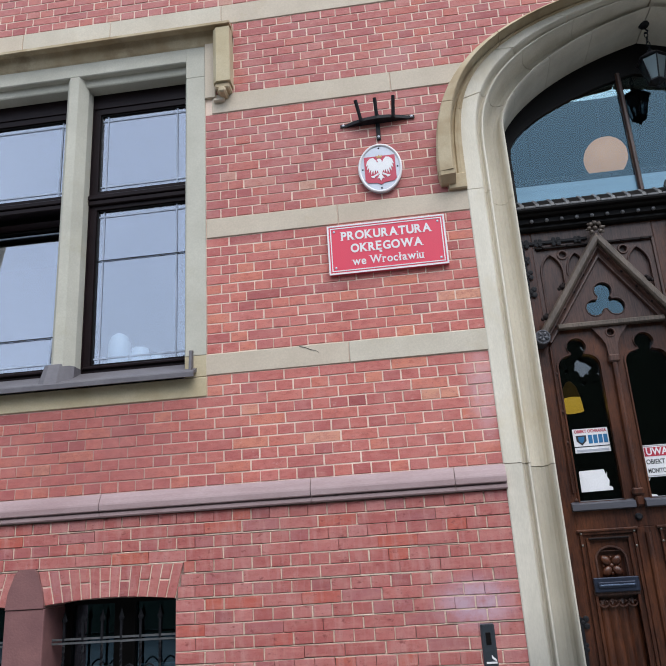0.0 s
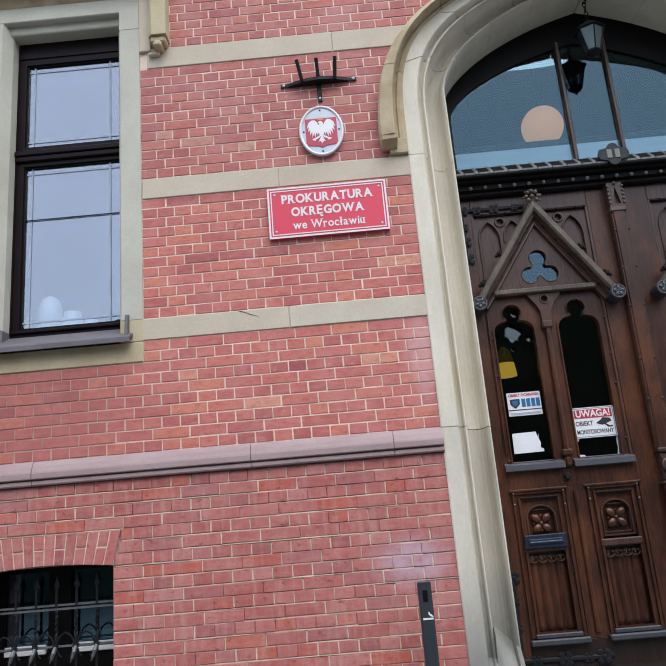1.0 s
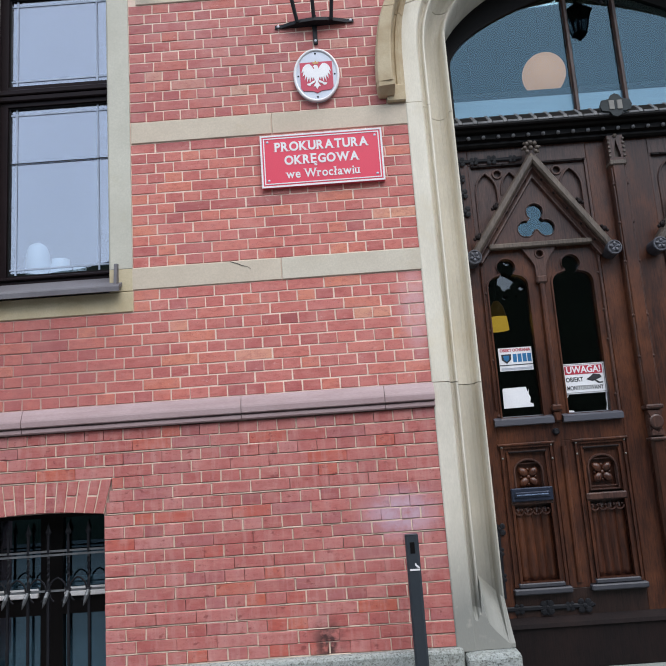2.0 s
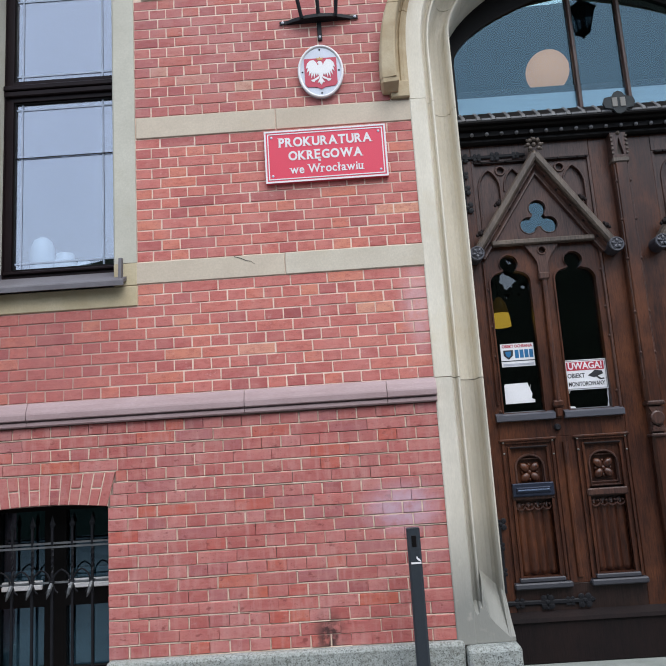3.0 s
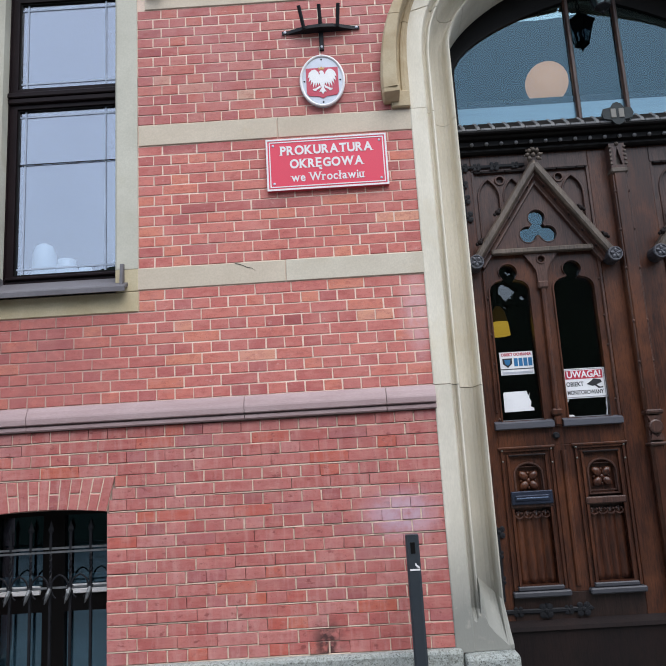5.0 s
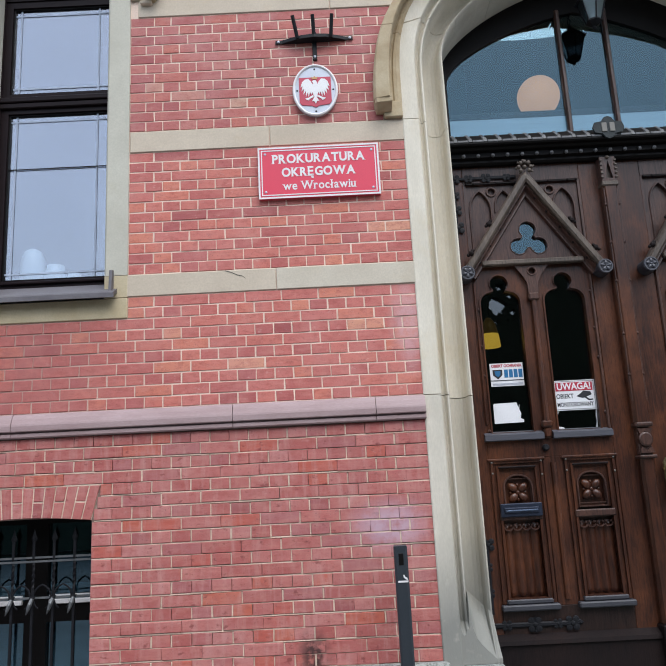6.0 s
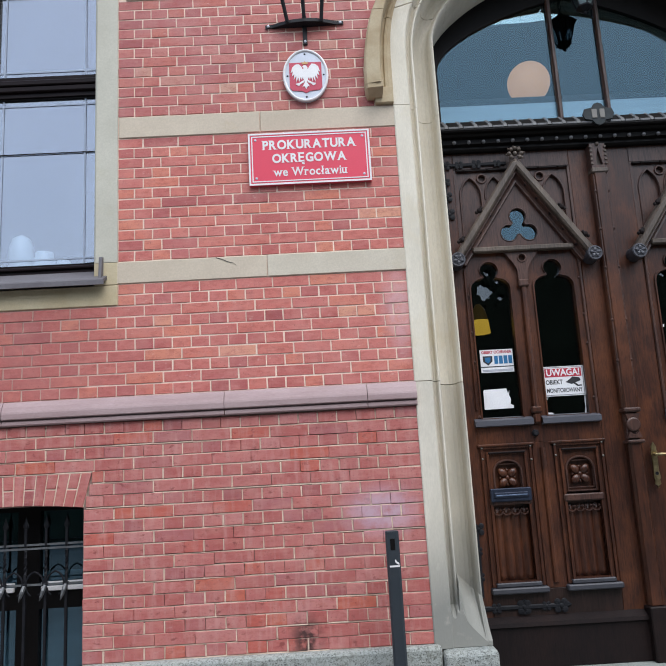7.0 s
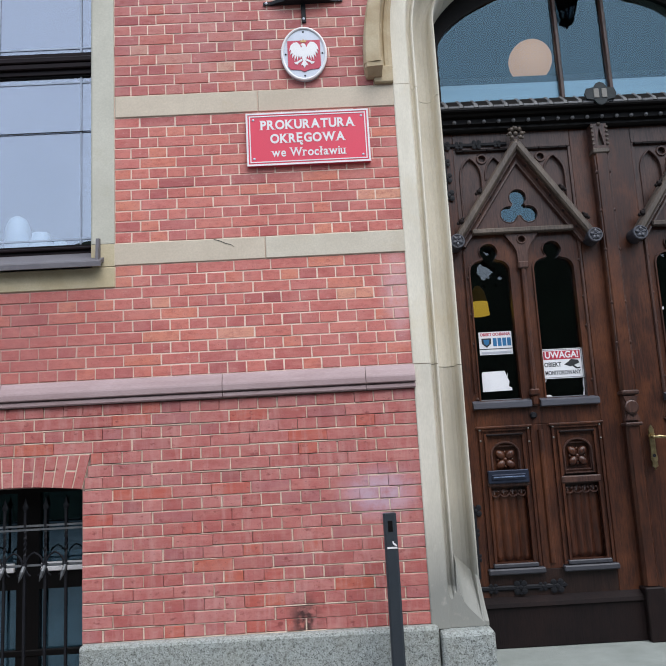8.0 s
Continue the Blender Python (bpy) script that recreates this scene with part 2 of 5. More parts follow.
    l.new(col, bsdf.inputs["Base Color"])
    bsdf.inputs["Roughness"].default_value = 0.7
    bumped(n, l, bsdf, noise_fac(n, l, 55, 6, 0.7, low=0.2, high=0.8), 0.7, 0.006)
    return m


def glass_material(name, mirror, tint, see=(1, 1, 1), rough=0.0):
    """Pane: a coated mirror share over clear see-through glass."""
    m = bpy.data.materials.new(name)
    m.use_nodes = True
    n, l = m.node_tree.nodes, m.node_tree.links
    n.remove(n["Principled BSDF"])
    gl, tr, mx, fr, mr = n.new("ShaderNodeBsdfGlossy"), n.new("ShaderNodeBsdfTransparent"), n.new("ShaderNodeMixShader"), n.new("ShaderNodeLayerWeight"), n.new("ShaderNodeMapRange")
    fr.inputs[0].default_value = 0.5
    mr.inputs[1].default_value, mr.inputs[2].default_value, mr.inputs[3].default_value, mr.inputs[4].default_value = 0.0, 1.0, mirror + 0.04, 1.0
    gl.inputs["Color"].default_value, gl.inputs["Roughness"].default_value = (*tint, 1), rough
    tr.inputs[0].default_value = (*see, 1)
    pw = n.new("ShaderNodeMath")
    pw.operation = "POWER"
    pw.inputs[1].default_value = 5.0
    l.new(fr.outputs["Facing"], pw.inputs[0])
    l.new(pw.outputs[0], mr.inputs[0])
    l.new(mr.outputs[0], mx.inputs[0])
    l.new(tr.outputs[0], mx.inputs[1])
    l.new(gl.outputs[0], mx.inputs[2])
    l.new(mx.outputs[0], n["Material Output"].inputs[0])
    return m


def glow_material(name, colour, strength):
    m, n, l, bsdf = node_material(name)
    bsdf.inputs["Base Color"].default_value = (*colour, 1)
    bsdf.inputs["Emission Color"].default_value = (*colour, 1)
    bsdf.inputs["Emission Strength"].default_value = strength
    bsdf.inputs["Roughness"].default_value = 0.5
    return m


BRICK_HIGH, BRICK_LOW = brick_material("brick_upper", True, False), brick_material("brick_lower", True, True)
BRICK_HIGH_REST, BRICK_LOW_REST = brick_material("brick_upper_rest", False, False), brick_material("brick_lower_rest", False, True)
# top courses: lime bloom, plus the fall-off of light put into darker tones
BRICK_TOP_DIMMED_REST = brick_material("brick_bloomed_dimmed_rest", False, False, True)
MORTAR = plain("mortar", (0.85, 0.675, 0.555), 0.95, second=(0.72, 0.54, 0.445), scale=3.0, grain=120, bump=0.4, third=(0.58, 0.40, 0.345), blotch=((-1.80, 0, 2.45), (0.90, 0.2, 1.5), (0.36, 0.19, 0.165), 0.85, 0.05, 0.45))
# recessed joints: shadow lines under the bricks are put into its dark patches
MORTAR_LOW = plain("shaded_joint_mortar", (0.40, 0.30, 0.245), 0.95, second=(0.22, 0.15, 0.13), scale=14.0, grain=120, bump=0.5, third=(0.08, 0.055, 0.05))
POINTING = plain("lime_pointing", (0.76, 0.60, 0.475), 0.95, second=(0.60, 0.45, 0.36), scale=9.0, grain=120, bump=0.5, third=(0.48, 0.29, 0.24))
STONE = plain("sandstone", (0.58, 0.495, 0.39), 0.85, second=(0.50, 0.42, 0.325), scale=2.2, grain=90, bump=0.10, third=(0.45, 0.345, 0.215))
STONE_PALE = plain("sandstone_pale", (0.59, 0.53, 0.43), 0.85, second=(0.50, 0.44, 0.35), scale=2.6, grain=90, bump=0.10, third=(0.46, 0.38, 0.26))
STONE_GREY = plain("sandstone_grey", (0.75, 0.695, 0.585), 0.85, second=(0.60, 0.55, 0.45), scale=2.4, grain=70, bump=0.14, stretch=(1.7, 1.7, 0.5), third=(0.58, 0.50, 0.36))
STONE_WINDOW = plain("sandstone_greenish", (0.54, 0.52, 0.44), 0.85, second=(0.44, 0.42, 0.35), scale=2.0, grain=90, bump=0.10, third=(0.40, 0.36, 0.25))
STONE_APRON = plain("sandstone_ochre", (0.54, 0.46, 0.31), 0.88, second=(0.44, 0.355, 0.215), scale=2.6, grain=90, bump=0.12, third=(0.33, 0.26, 0.14))
VESSEL = plain("pale_glaze", (0.46, 0.55, 0.58), 0.3, second=(0.40, 0.49, 0.53), scale=6, grain=120, bump=0.0)
# foot blocks, with a darker grey ragged patch low on the left jamb
STONE_FOOT = plain("foot_sandstone", (0.66, 0.605, 0.51), 0.8, second=(0.50, 0.465, 0.385), scale=3.0, grain=60, bump=0.14, stretch=(1.7, 1.7, 0.5), third=(0.48, 0.43, 0.34), blotch=((1.24, 0.05, 0.52), (1.35, 0.5, 1.5), (0.21, 0.21, 0.19), 0.95, -0.2, 0.42))
STONE_YELLOW = plain("sandstone_weathered", (0.52, 0.43, 0.29), 0.88, second=(0.34, 0.245, 0.135), scale=3.4, grain=80, bump=0.12, third=(0.15, 0.095, 0.05))
PLUM = plain("plum_sandstone", (0.30, 0.20, 0.20), 0.6, second=(0.38, 0.275, 0.275), scale=3.0, grain=70, bump=0.10, stretch=(0.6, 1, 3))
PLUM_DARK = plain("plum_clinker", (0.22, 0.10, 0.095), 0.7, second=(0.16, 0.07, 0.07), scale=4.0, grain=70, bump=0.25)
GRANITE = granite_material("granite", (0.33, 0.355, 0.34))
SLAB = plain("step_stone", (0.27, 0.29, 0.27), 0.75, second=(0.21, 0.23, 0.21), scale=5, grain=120, bump=0.25)
WOOD = wood_material("dark_oak", (0.014, 0.0056, 0.004), (0.080, 0.0255, 0.0128), 0.34, (0.138, 0.046, 0.019))
# darker oak for the bottom rail
WOOD_RAIL = wood_material("dark_rail_oak", (0.008, 0.0045, 0.0042), (0.028, 0.0145, 0.0115), 0.45, (0.045, 0.020, 0.014), 0.3)
WOOD_DULL = wood_material("weathered_oak", (0.016, 0.0085, 0.0078), (0.098, 0.048, 0.037), 0.36, (0.118, 0.056, 0.038))
WOOD_KICK = wood_material("dark_stained_oak", (0.005, 0.003, 0.0035), (0.011, 0.006, 0.006), 0.55, (0.016, 0.008, 0.007), 0.2)
WOOD_GREY = wood_material("bleached_oak", (0.034, 0.026, 0.022), (0.125, 0.095, 0.074), 0.45, (0.17, 0.13, 0.10))
# grey of crest ribs, lips and studs, with their highlight put into the colour
CREST = plain("highlight_crest", (0.15, 0.152, 0.158), 0.45, second=(0.08, 0.08, 0.083), scale=12, grain=70, bump=0.25)
WOOD_BLUE_DARK = plain("dark_ledge_paint", (0.043, 0.044, 0.054), 0.5, second=(0.032, 0.032, 0.040), scale=8, grain=60, bump=0.15)
# worn paint of the pane sills; on rosette petals it stands for sky sheen
WOOD_BLUE = plain("worn_sill_and_sheen_paint", (0.066, 0.069, 0.085), 0.45, second=(0.07, 0.07, 0.085), scale=8, grain=60, bump=0.15, stretch=(0.3, 1, 2))
FRAME = plain("brown_window_paint", (0.012, 0.006, 0.007), 0.38, second=(0.008, 0.004, 0.005), scale=5, grain=80, bump=0.08, shine=0.14)
FRAME_DARK = plain("black_brown_paint", (0.005, 0.004, 0.004), 0.45, scale=5, grain=80, bump=0.08, shine=0.15)
IRON = plain("black_iron", (0.007, 0.0075, 0.010), 0.55, second=(0.013, 0.013, 0.016), scale=12, grain=120, bump=0.25, shine=0.22)
# lighter iron: highlights on grille leaves and rails are put into the colour
IRON_HIGHLIGHT = plain("highlight_iron", (0.16, 0.165, 0.17), 0.45, metal=0.3, second=(0.08, 0.085, 0.09), scale=18, grain=120, bump=0.2)
LEAD = plain("lead_flashing", (0.15, 0.14, 0.15), 0.55, metal=0.25, second=(0.11, 0.10, 0.11), scale=4, grain=50, bump=0.2)
POST = plain("anthracite_coating", (0.028, 0.036, 0.045), 0.42, metal=0.2, second=(0.035, 0.042, 0.05), scale=5, grain=160, bump=0.08)
BLUE_STEEL = plain("blue_grey_steel", (0.035, 0.045, 0.075), 0.35, metal=0.5, scale=9, grain=90, bump=0.08)
BRASS = plain("old_brass", (0.58, 0.47, 0.26), 0.3, metal=1.0, second=(0.22, 0.16, 0.08), scale=25, grain=90, bump=0.2)
SIGN_RED = plain("sign_red", (0.70, 0.048, 0.09), 0.3, second=(0.66, 0.045, 0.085), scale=2, grain=200, bump=0.0)
SHIELD_RED = plain("shield_red", (0.50, 0.03, 0.07), 0.35, second=(0.45, 0.025, 0.06), scale=6, grain=200, bump=0.0)
GLAZE_LINE = plain("grey_glazing_strip", (0.40, 0.47, 0.60), 0.5, bump=0.0)
STUD = plain("pale_stud", (0.20, 0.19, 0.17), 0.5, scale=20, bump=0.1)
WHITE = plain("white_enamel", (0.78, 0.76, 0.76), 0.35, second=(0.72, 0.70, 0.70), scale=6, grain=150, bump=0.0)
SILVER = plain("silver_paint", (0.50, 0.53, 0.60), 0.4, metal=0.2, second=(0.43, 0.46, 0.52), scale=8, grain=150, bump=0.05)
PAPER = plain("white_paper", (0.80, 0.80, 0.82), 0.6, second=(0.74, 0.74, 0.76), scale=9, grain=150, bump=0.05)
PRINT_RED = plain("print_red", (0.50, 0.03, 0.06), 0.4, scale=9, grain=200, bump=0.0)
PRINT_BLUE = plain("print_blue", (0.02, 0.16, 0.36), 0.4, scale=9, grain=200, bump=0.0)
PRINT_BLACK = plain("print_black", (0.02, 0.02, 0.025), 0.5, scale=9, grain=200, bump=0.0)
GOLD = plain("gold_paint", (0.6, 0.32, 0.10), 0.4, scale=9, grain=200, bump=0.0)
VERDIGRIS = plain("grey_bronze", (0.018, 0.023, 0.026), 0.6, second=(0.034, 0.042, 0.045), scale=14, grain=90, bump=0.25, shine=0.25)
# near-black walls: the dimness indoors is put into the plaster colour
SHADE_PLASTER = plain("shade_dark_plaster", (0.035, 0.035, 0.037), 0.9, scale=2, grain=60, bump=0.1)
SHADE_DARK_PLASTER = plain("shade_dark_hall", (0.018, 0.017, 0.016), 0.9, scale=2, grain=60, bump=0.1)
PAVING = plain("pavement_stone", (0.15, 0.148, 0.142), 0.9, second=(0.11, 0.108, 0.104), scale=2, grain=80, bump=0.3)
FAR_GREEN = plain("far_foliage", (0.030, 0.042, 0.022), 0.95, second=(0.018, 0.025, 0.014), scale=0.9, grain=5, bump=0.4)
GLASS_COATED = glass_material("coated_window_glass", 0.22, (0.90, 0.92, 1.0), (0.8, 0.85, 0.9))
GLASS_CLEAR = glass_material("clear_glass", 0.024, (0.56, 0.86, 1.0), (0.75, 0.8, 0.85))
GLASS_DOOR = glass_material("door_glass", 0.03, (0.9, 0.95, 1.0), (0.6, 0.62, 0.62))
GLASS_LOW = glass_material("basement_glass", 0.13, (0.5, 0.78, 0.95), (0.5, 0.55, 0.6))
# pale band mirrored in the fanlight, put in as a solid colour
REFLECTED_BAND = plain("reflection_strip", (0.50, 0.66, 0.70), 0.6, second=(0.42, 0.57, 0.62), scale=2, grain=20, bump=0.0, stretch=(0.2, 1, 6))
GLOBE = glow_material("disc_glow", (0.80, 0.41, 0.19), 0.50)
LAMP_YELLOW = glow_material("yellow_shade", (0.80, 0.50, 0.06), 0.75)
CURTAIN = plain("pale_curtain", (0.24, 0.42, 0.48), 0.9, scale=2, grain=30, bump=0.1)

# ---------------------------------------------------------------- the portal's outline
XC = 2.63                                    # its middle


def bezier(x0, zs, a, b, za, s, t):
    p = ((x0, zs), (x0, zs + a), (XC - b, za - s * b), (XC, za))
    k = ((1 - t) ** 3, 3 * t * (1 - t) ** 2, 3 * t * t * (1 - t), t ** 3)
    return Vector((sum(w * q[0] for w, q in zip(k, p)), sum(w * q[1] for w, q in zip(k, p))))


def face_line(t):
    return bezier(1.034, 4.297, 0.562, 1.609, 5.658, 0.151, t)


def nose_line(t):
    return bezier(1.39, 4.692, 0.243, 0.859, 5.573, 0.256, t)


def hood_line(t):
    return bezier(0.832, 4.221, 0.737, 1.508, 5.679, 0.118, t)


def side(p, mirror):
    return (2 * XC - p[0], p[1]) if mirror else (p[0], p[1])


def between(a, b, w):
    return a + (b - a) * w


# ---------------------------------------------------------------- ground and what closes the place
ground = part("pavement", box(-60, 64, -60, 0.6, -0.3, 0.0), PAVING)
tagged(ground, "grey stone pavement in front of the building", "pavement", kind="structure")
# unseen flat plate, its height chosen so the door panes reflect dark foliage
crowns = [(-30.0, -0.3)]
tops = random.Random(3)
for k in range(129):
    x = -30 + 0.5 * k
    z = 8.1 + 0.12 * math.sin(k * 0.55) + tops.uniform(-0.12, 0.12)
    crowns.append((x, z))
crowns.append((34.0, -0.3))
gaps = []                                    # sky showing between the leaves, mostly placed for the pale spot in the left door pane
for gx, gz, gr in ((5.66, 6.86, 0.36), (6.16, 6.64, 0.13), (6.12, 7.16, 0.14), (5.80, 7.44, 0.15), (5.30, 7.33, 0.10), (5.16, 6.74, 0.08), (6.34, 6.95, 0.07), (5.60, 6.34, 0.09), (5.95, 6.36, 0.06), (-7.0, 7.0, 0.20), (-6.6, 7.3, 0.12), (11.4, 7.1, 0.18), (-1.6, 7.4, 0.14), (15.2, 6.8, 0.16)):
    gaps.append([(gx + gr * tops.uniform(0.55, 1.1) * math.cos(radians(a)), gz + gr * tops.uniform(0.5, 1.0) * math.sin(radians(a))) for a in range(0, 360, 20)])
far = part("backdrop", plate(crowns, gaps, -16.0, -16.4), FAR_GREEN)
tagged(far, "unseen dark green foliage plate added across the street for reflections", "backdrop", kind="structure")

# main wall: mortar body with the openings cut through
W1 = (-3.09, -0.98, 2.80, 5.56)              # big window opening in the brickwork
portal_hole = [(1.12, 0.0), (1.12, 4.297)] + [tuple(between(face_line(t / 14), nose_line(t / 14), 0.3)) for t in range(1, 15)]
portal_hole += [side(p, True) for p in reversed(portal_hole)]
cellar = [[(-2.0, 0.15), (-1.12, 0.15), (-1.12, 1.43)] + arc(-1.56, 1.43, 0.44, 12, 168, 10, 0.028) + [(-2.0, 1.43)],
          [(-3.14, 0.15), (-2.26, 0.15), (-2.26, 1.43)] + arc(-2.70, 1.43, 0.44, 12, 168, 10, 0.028) + [(-3.14, 1.43)]]
high_hole = [p for p in portal_hole if p[1] > 2.0]
wall_outline = [(-6, 2.0), (1.12, 2.0)] + high_hole + [(2 * XC - 1.12, 2.0), (11, 2.0), (11, 8), (-6, 8)]
wall = part("wall_front", plate(wall_outline, [[(W1[0], W1[2]), (W1[1], W1[2]), (W1[1], W1[3]), (W1[0], W1[3])]], 0.0036, 0.50), MORTAR)
part("lower_body", plate([(-6, 0), (1.12, 0), (1.12, 1.999), (-6, 1.999)], cellar, 0.0120, 0.50), MORTAR_LOW, wall)
part("lower_body", plate([(2 * XC - 1.12, 0), (11, 0), (11, 1.999), (2 * XC - 1.12, 1.999)], [], 0.0120, 0.50), MORTAR_LOW, wall)
tagged(wall, "red brick facade with pale mortar and sandstone bands", "wall", kind="structure")

# rooms behind the openings, their indoor shade put into near-black walls
def open_box(name, x0, x1, y0, y1, z0, z1, material, label):
    bm = box(x0, x1, y0, y1, z0, z1)
    bmesh.ops.delete(bm, geom=[f for f in bm.faces if abs(f.calc_center_median().y - y0) < 1e-4], context="FACES")
    return tagged(part(name, bm, material), label, "wall", kind="structure")


open_box("wall_room", -8.0, 0.5, 0.5, 7.0, 2.2, 7.2, SHADE_PLASTER, "dark room behind the big window")
open_box("wall_hall", 1.0, 4.3, 0.502, 4.6, 0.19, 6.0, SHADE_DARK_PLASTER, "dark entrance hall behind the door")
open_box("wall_cellar", -3.4, -0.9, 0.5, 3.0, -0.8, 1.9, SHADE_DARK_PLASTER, "dark cellar behind the barred window")

# ---------------------------------------------------------------- portal of moulded sandstone
portal = thing("portal_arch", (XC, 0, 0.47), "pale moulded sandstone portal with a flattened arch", "portal", kind="structure")
PROFILE = [(-0.02, 0.30), (-0.02, -0.006), (0.0, -0.010), (0.29, -0.006), (0.316, 0.006), (0.325, 0.040), (0.345, 0.066), (0.375, 0.080), (0.405, 0.074), (0.420, 0.056), (0.425, 0.048), (0.445, 0.040), (0.470, 0.042),
           (0.486, 0.060), (0.490, 0.105), (0.500, 0.165), (0.53, 0.222), (0.59, 0.265), (0.67, 0.290), (0.76, 0.300), (0.83, 0.290), (0.875, 0.265), (0.888, 0.205), (0.905, 0.178), (0.940, 0.162), (0.970, 0.174), (0.992, 0.210), (1.0, 0.262), (1.0, 0.30),
           (1.01, 0.34), (1.02, 0.585), (0.6, 0.585), (0.2, 0.45)]


def portal_ring(kind, v, mirror):
    """One section: kind jamb at height v, or arch at parameter v."""
    ring = []
    for w, y in PROFILE:
        if kind == "jamb":
            p = Vector((1.034 + (1.39 - 1.034) * w, v))
        else:
            p = between(face_line(v), nose_line(v), w)
            if v == 0.0:
                p.y = 4.45
        q = side(p, mirror)
        ring.append((q[0], y, q[1]))
    return ring


def arch_section(t, mirror):
    """Sections turn gradually from level at the springing to upright at the crown."""
    a, b = face_line(t), nose_line(t)
    return [(side(between(a, b, w), mirror)[0], y, between(a, b, w).y) for w, y in PROFILE]


for mirror in (False, True):
    # plain foot that turns into the mouldings
    foot = []
    for stage in ("base", "flat", "stop", "top"):
        ring = []
        for i, ((x, y, z), (w, _)) in enumerate(zip(portal_ring("jamb", 0.475, mirror), PROFILE)):
            if not 2 <= i <= 28:
                ring.append((x, y, {"base": 0.475, "flat": 0.60, "stop": 0.72, "top": 2.118}[stage]))
                continue
            plain_y = min(y, 0.006) if w < 0.93 else 0.02
            stop_z = 0.715 if w < 0.48 else 0.91 - 0.36 * (w - 0.48)      # where the moulding dies
            slope_z = max(0.50, stop_z - 0.95 * ((y if w < 0.6 else 0.275) - plain_y) - 0.004)
            ring.append((x, plain_y if stage in ("base", "flat") else y, {"base": 0.475, "flat": slope_z, "stop": stop_z, "top": 2.118}[stage]))
        foot.append(ring)
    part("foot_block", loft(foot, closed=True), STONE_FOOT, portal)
    for z0, z1 in ((2.123, 4.078), ):
        part("stone_block", loft([portal_ring("jamb", v, mirror) for v in (z0, z1)], closed=True), STONE_GREY, portal)
    low = [portal_ring("jamb", 4.082, mirror), portal_ring("jamb", 4.297, mirror)]
    cuts = [0.0, 0.33, 0.60, 0.80, 1.0]
    for i, (t0, t1) in enumerate(zip(cuts, cuts[1:])):
        steps = 7
        rings = [arch_section(t0 + (t1 - t0) * (0.009 + 0.982 * k / steps), mirror) for k in range(steps + 1)]
        if i == 0:
            rings = low[:1] + rings
        part("voussoir", loft(rings, closed=True), STONE_GREY, portal)

# hood mould over the arch, with a cut label stop
hood = thing("hood_mould", (XC, 0, 4.1), "weathered yellowish sandstone hood mould over the arch", "moulding", kind="structure")
HOOD = [(0.0, 0.02), (0.0, -0.085), (0.07, -0.105), (0.50, -0.125), (0.55, -0.118), (0.57, -0.050), (0.62, -0.016), (0.70, -0.014), (0.74, -0.028), (0.86, -0.030), (0.93, -0.016), (1.0, -0.013), (1.0, 0.02)]


def hood_ring(t, mirror, drop=None):
    a, b = hood_line(t), face_line(t)
    out = []
    for w, y in HOOD:
        p = between(a, b, w)
        z = p.y if drop is None else drop
        q = side(p, mirror)
        out.append((q[0], y, z))
    return out


for mirror in (False, True):
    cuts = [0.0, 0.27, 0.62, 1.0]
    for i, (t0, t1) in enumerate(zip(cuts, cuts[1:])):
        rings = [hood_ring(t0 + (t1 - t0) * (0.004 + 0.992 * k / 8), mirror) for k in range(9)]
        if i == 0:
            rings = [hood_ring(0.0, mirror, 4.20)] + rings
        part("hood_stone", loft(rings, closed=True), STONE_YELLOW, hood)
    x0, x1 = (0.835, 0.955) if not mirror else (2 * XC - 0.955, 2 * XC - 0.835)
    bm = bmesh.new()
    ring = [(x0, -0.085), (x0 + 0.014, -0.105), (x1, -0.118), (x1, 0.02), (x0, 0.02)]
    low_ring = [(x0 + 0.012, -0.03), (x0 + 0.02, -0.05), (x1 - 0.004, -0.05), (x1 - 0.004, 0.02), (x0 + 0.012, 0.02)]
    loft([[(x, y, 4.124) for x, y in low_ring], [(x, y, 4.166) for x, y in ring], [(x, y, 4.203) for x, y in ring]], closed=True, bm=bm)
    xa, xb = (0.90, 1.03) if not mirror else (2 * XC - 1.03, 2 * XC - 0.90)
    box(xa, xb, -0.036, 0.02, 4.088, 4.208, 0.005, bm)
    part("label_stop", bm, STONE_YELLOW, hood)

# ---------------------------------------------------------------- granite plinth and step
def rough_block(x0, x1, y0, y1, z0, z1, bevel=0.02):
    bm = box(x0, x1, y0, y1, z0, z1, bevel, seg=2)
    return bm


for x0, x1 in ((-1.12, 1.066), (-2.27, -2.0), (-6.0, -3.15), (4.2, 6.4), (6.406, 11.0)):
    part("granite_block", rough_block(x0, x1, -0.065, 0.2, 0.0, 0.505, 0.022), GRANITE, wall)
for x0 in (1.072, 2 * XC - 1.40):
    part("granite_block", rough_block(x0, x0 + 0.328, -0.105, 0.56, 0.0, 0.472, 0.026), GRANITE, wall)
step = part("door_step", box(1.37, 2 * XC - 1.37, -0.42, 0.75, 0.0, 0.2, 0.012, seg=2), SLAB)
tagged(step, "grey-green worn stone door step", "step", kind="structure")

# ---------------------------------------------------------------- sandstone bands and the plum string course
for z0, z1, joints in ((2.880, 3.030, (-0.985, 0.098, 1.05)), (3.925, 4.080, (-0.90, 0.085, 1.032)), (4.995, 5.165, (-0.85, 0.557, 1.15)), (5.840, 6.030, (-6.0, -4.3, -2.493, -1.72, -0.766, 0.75, 2.0, 3.5))):
    for x0, x1 in zip(joints, joints[1:]):
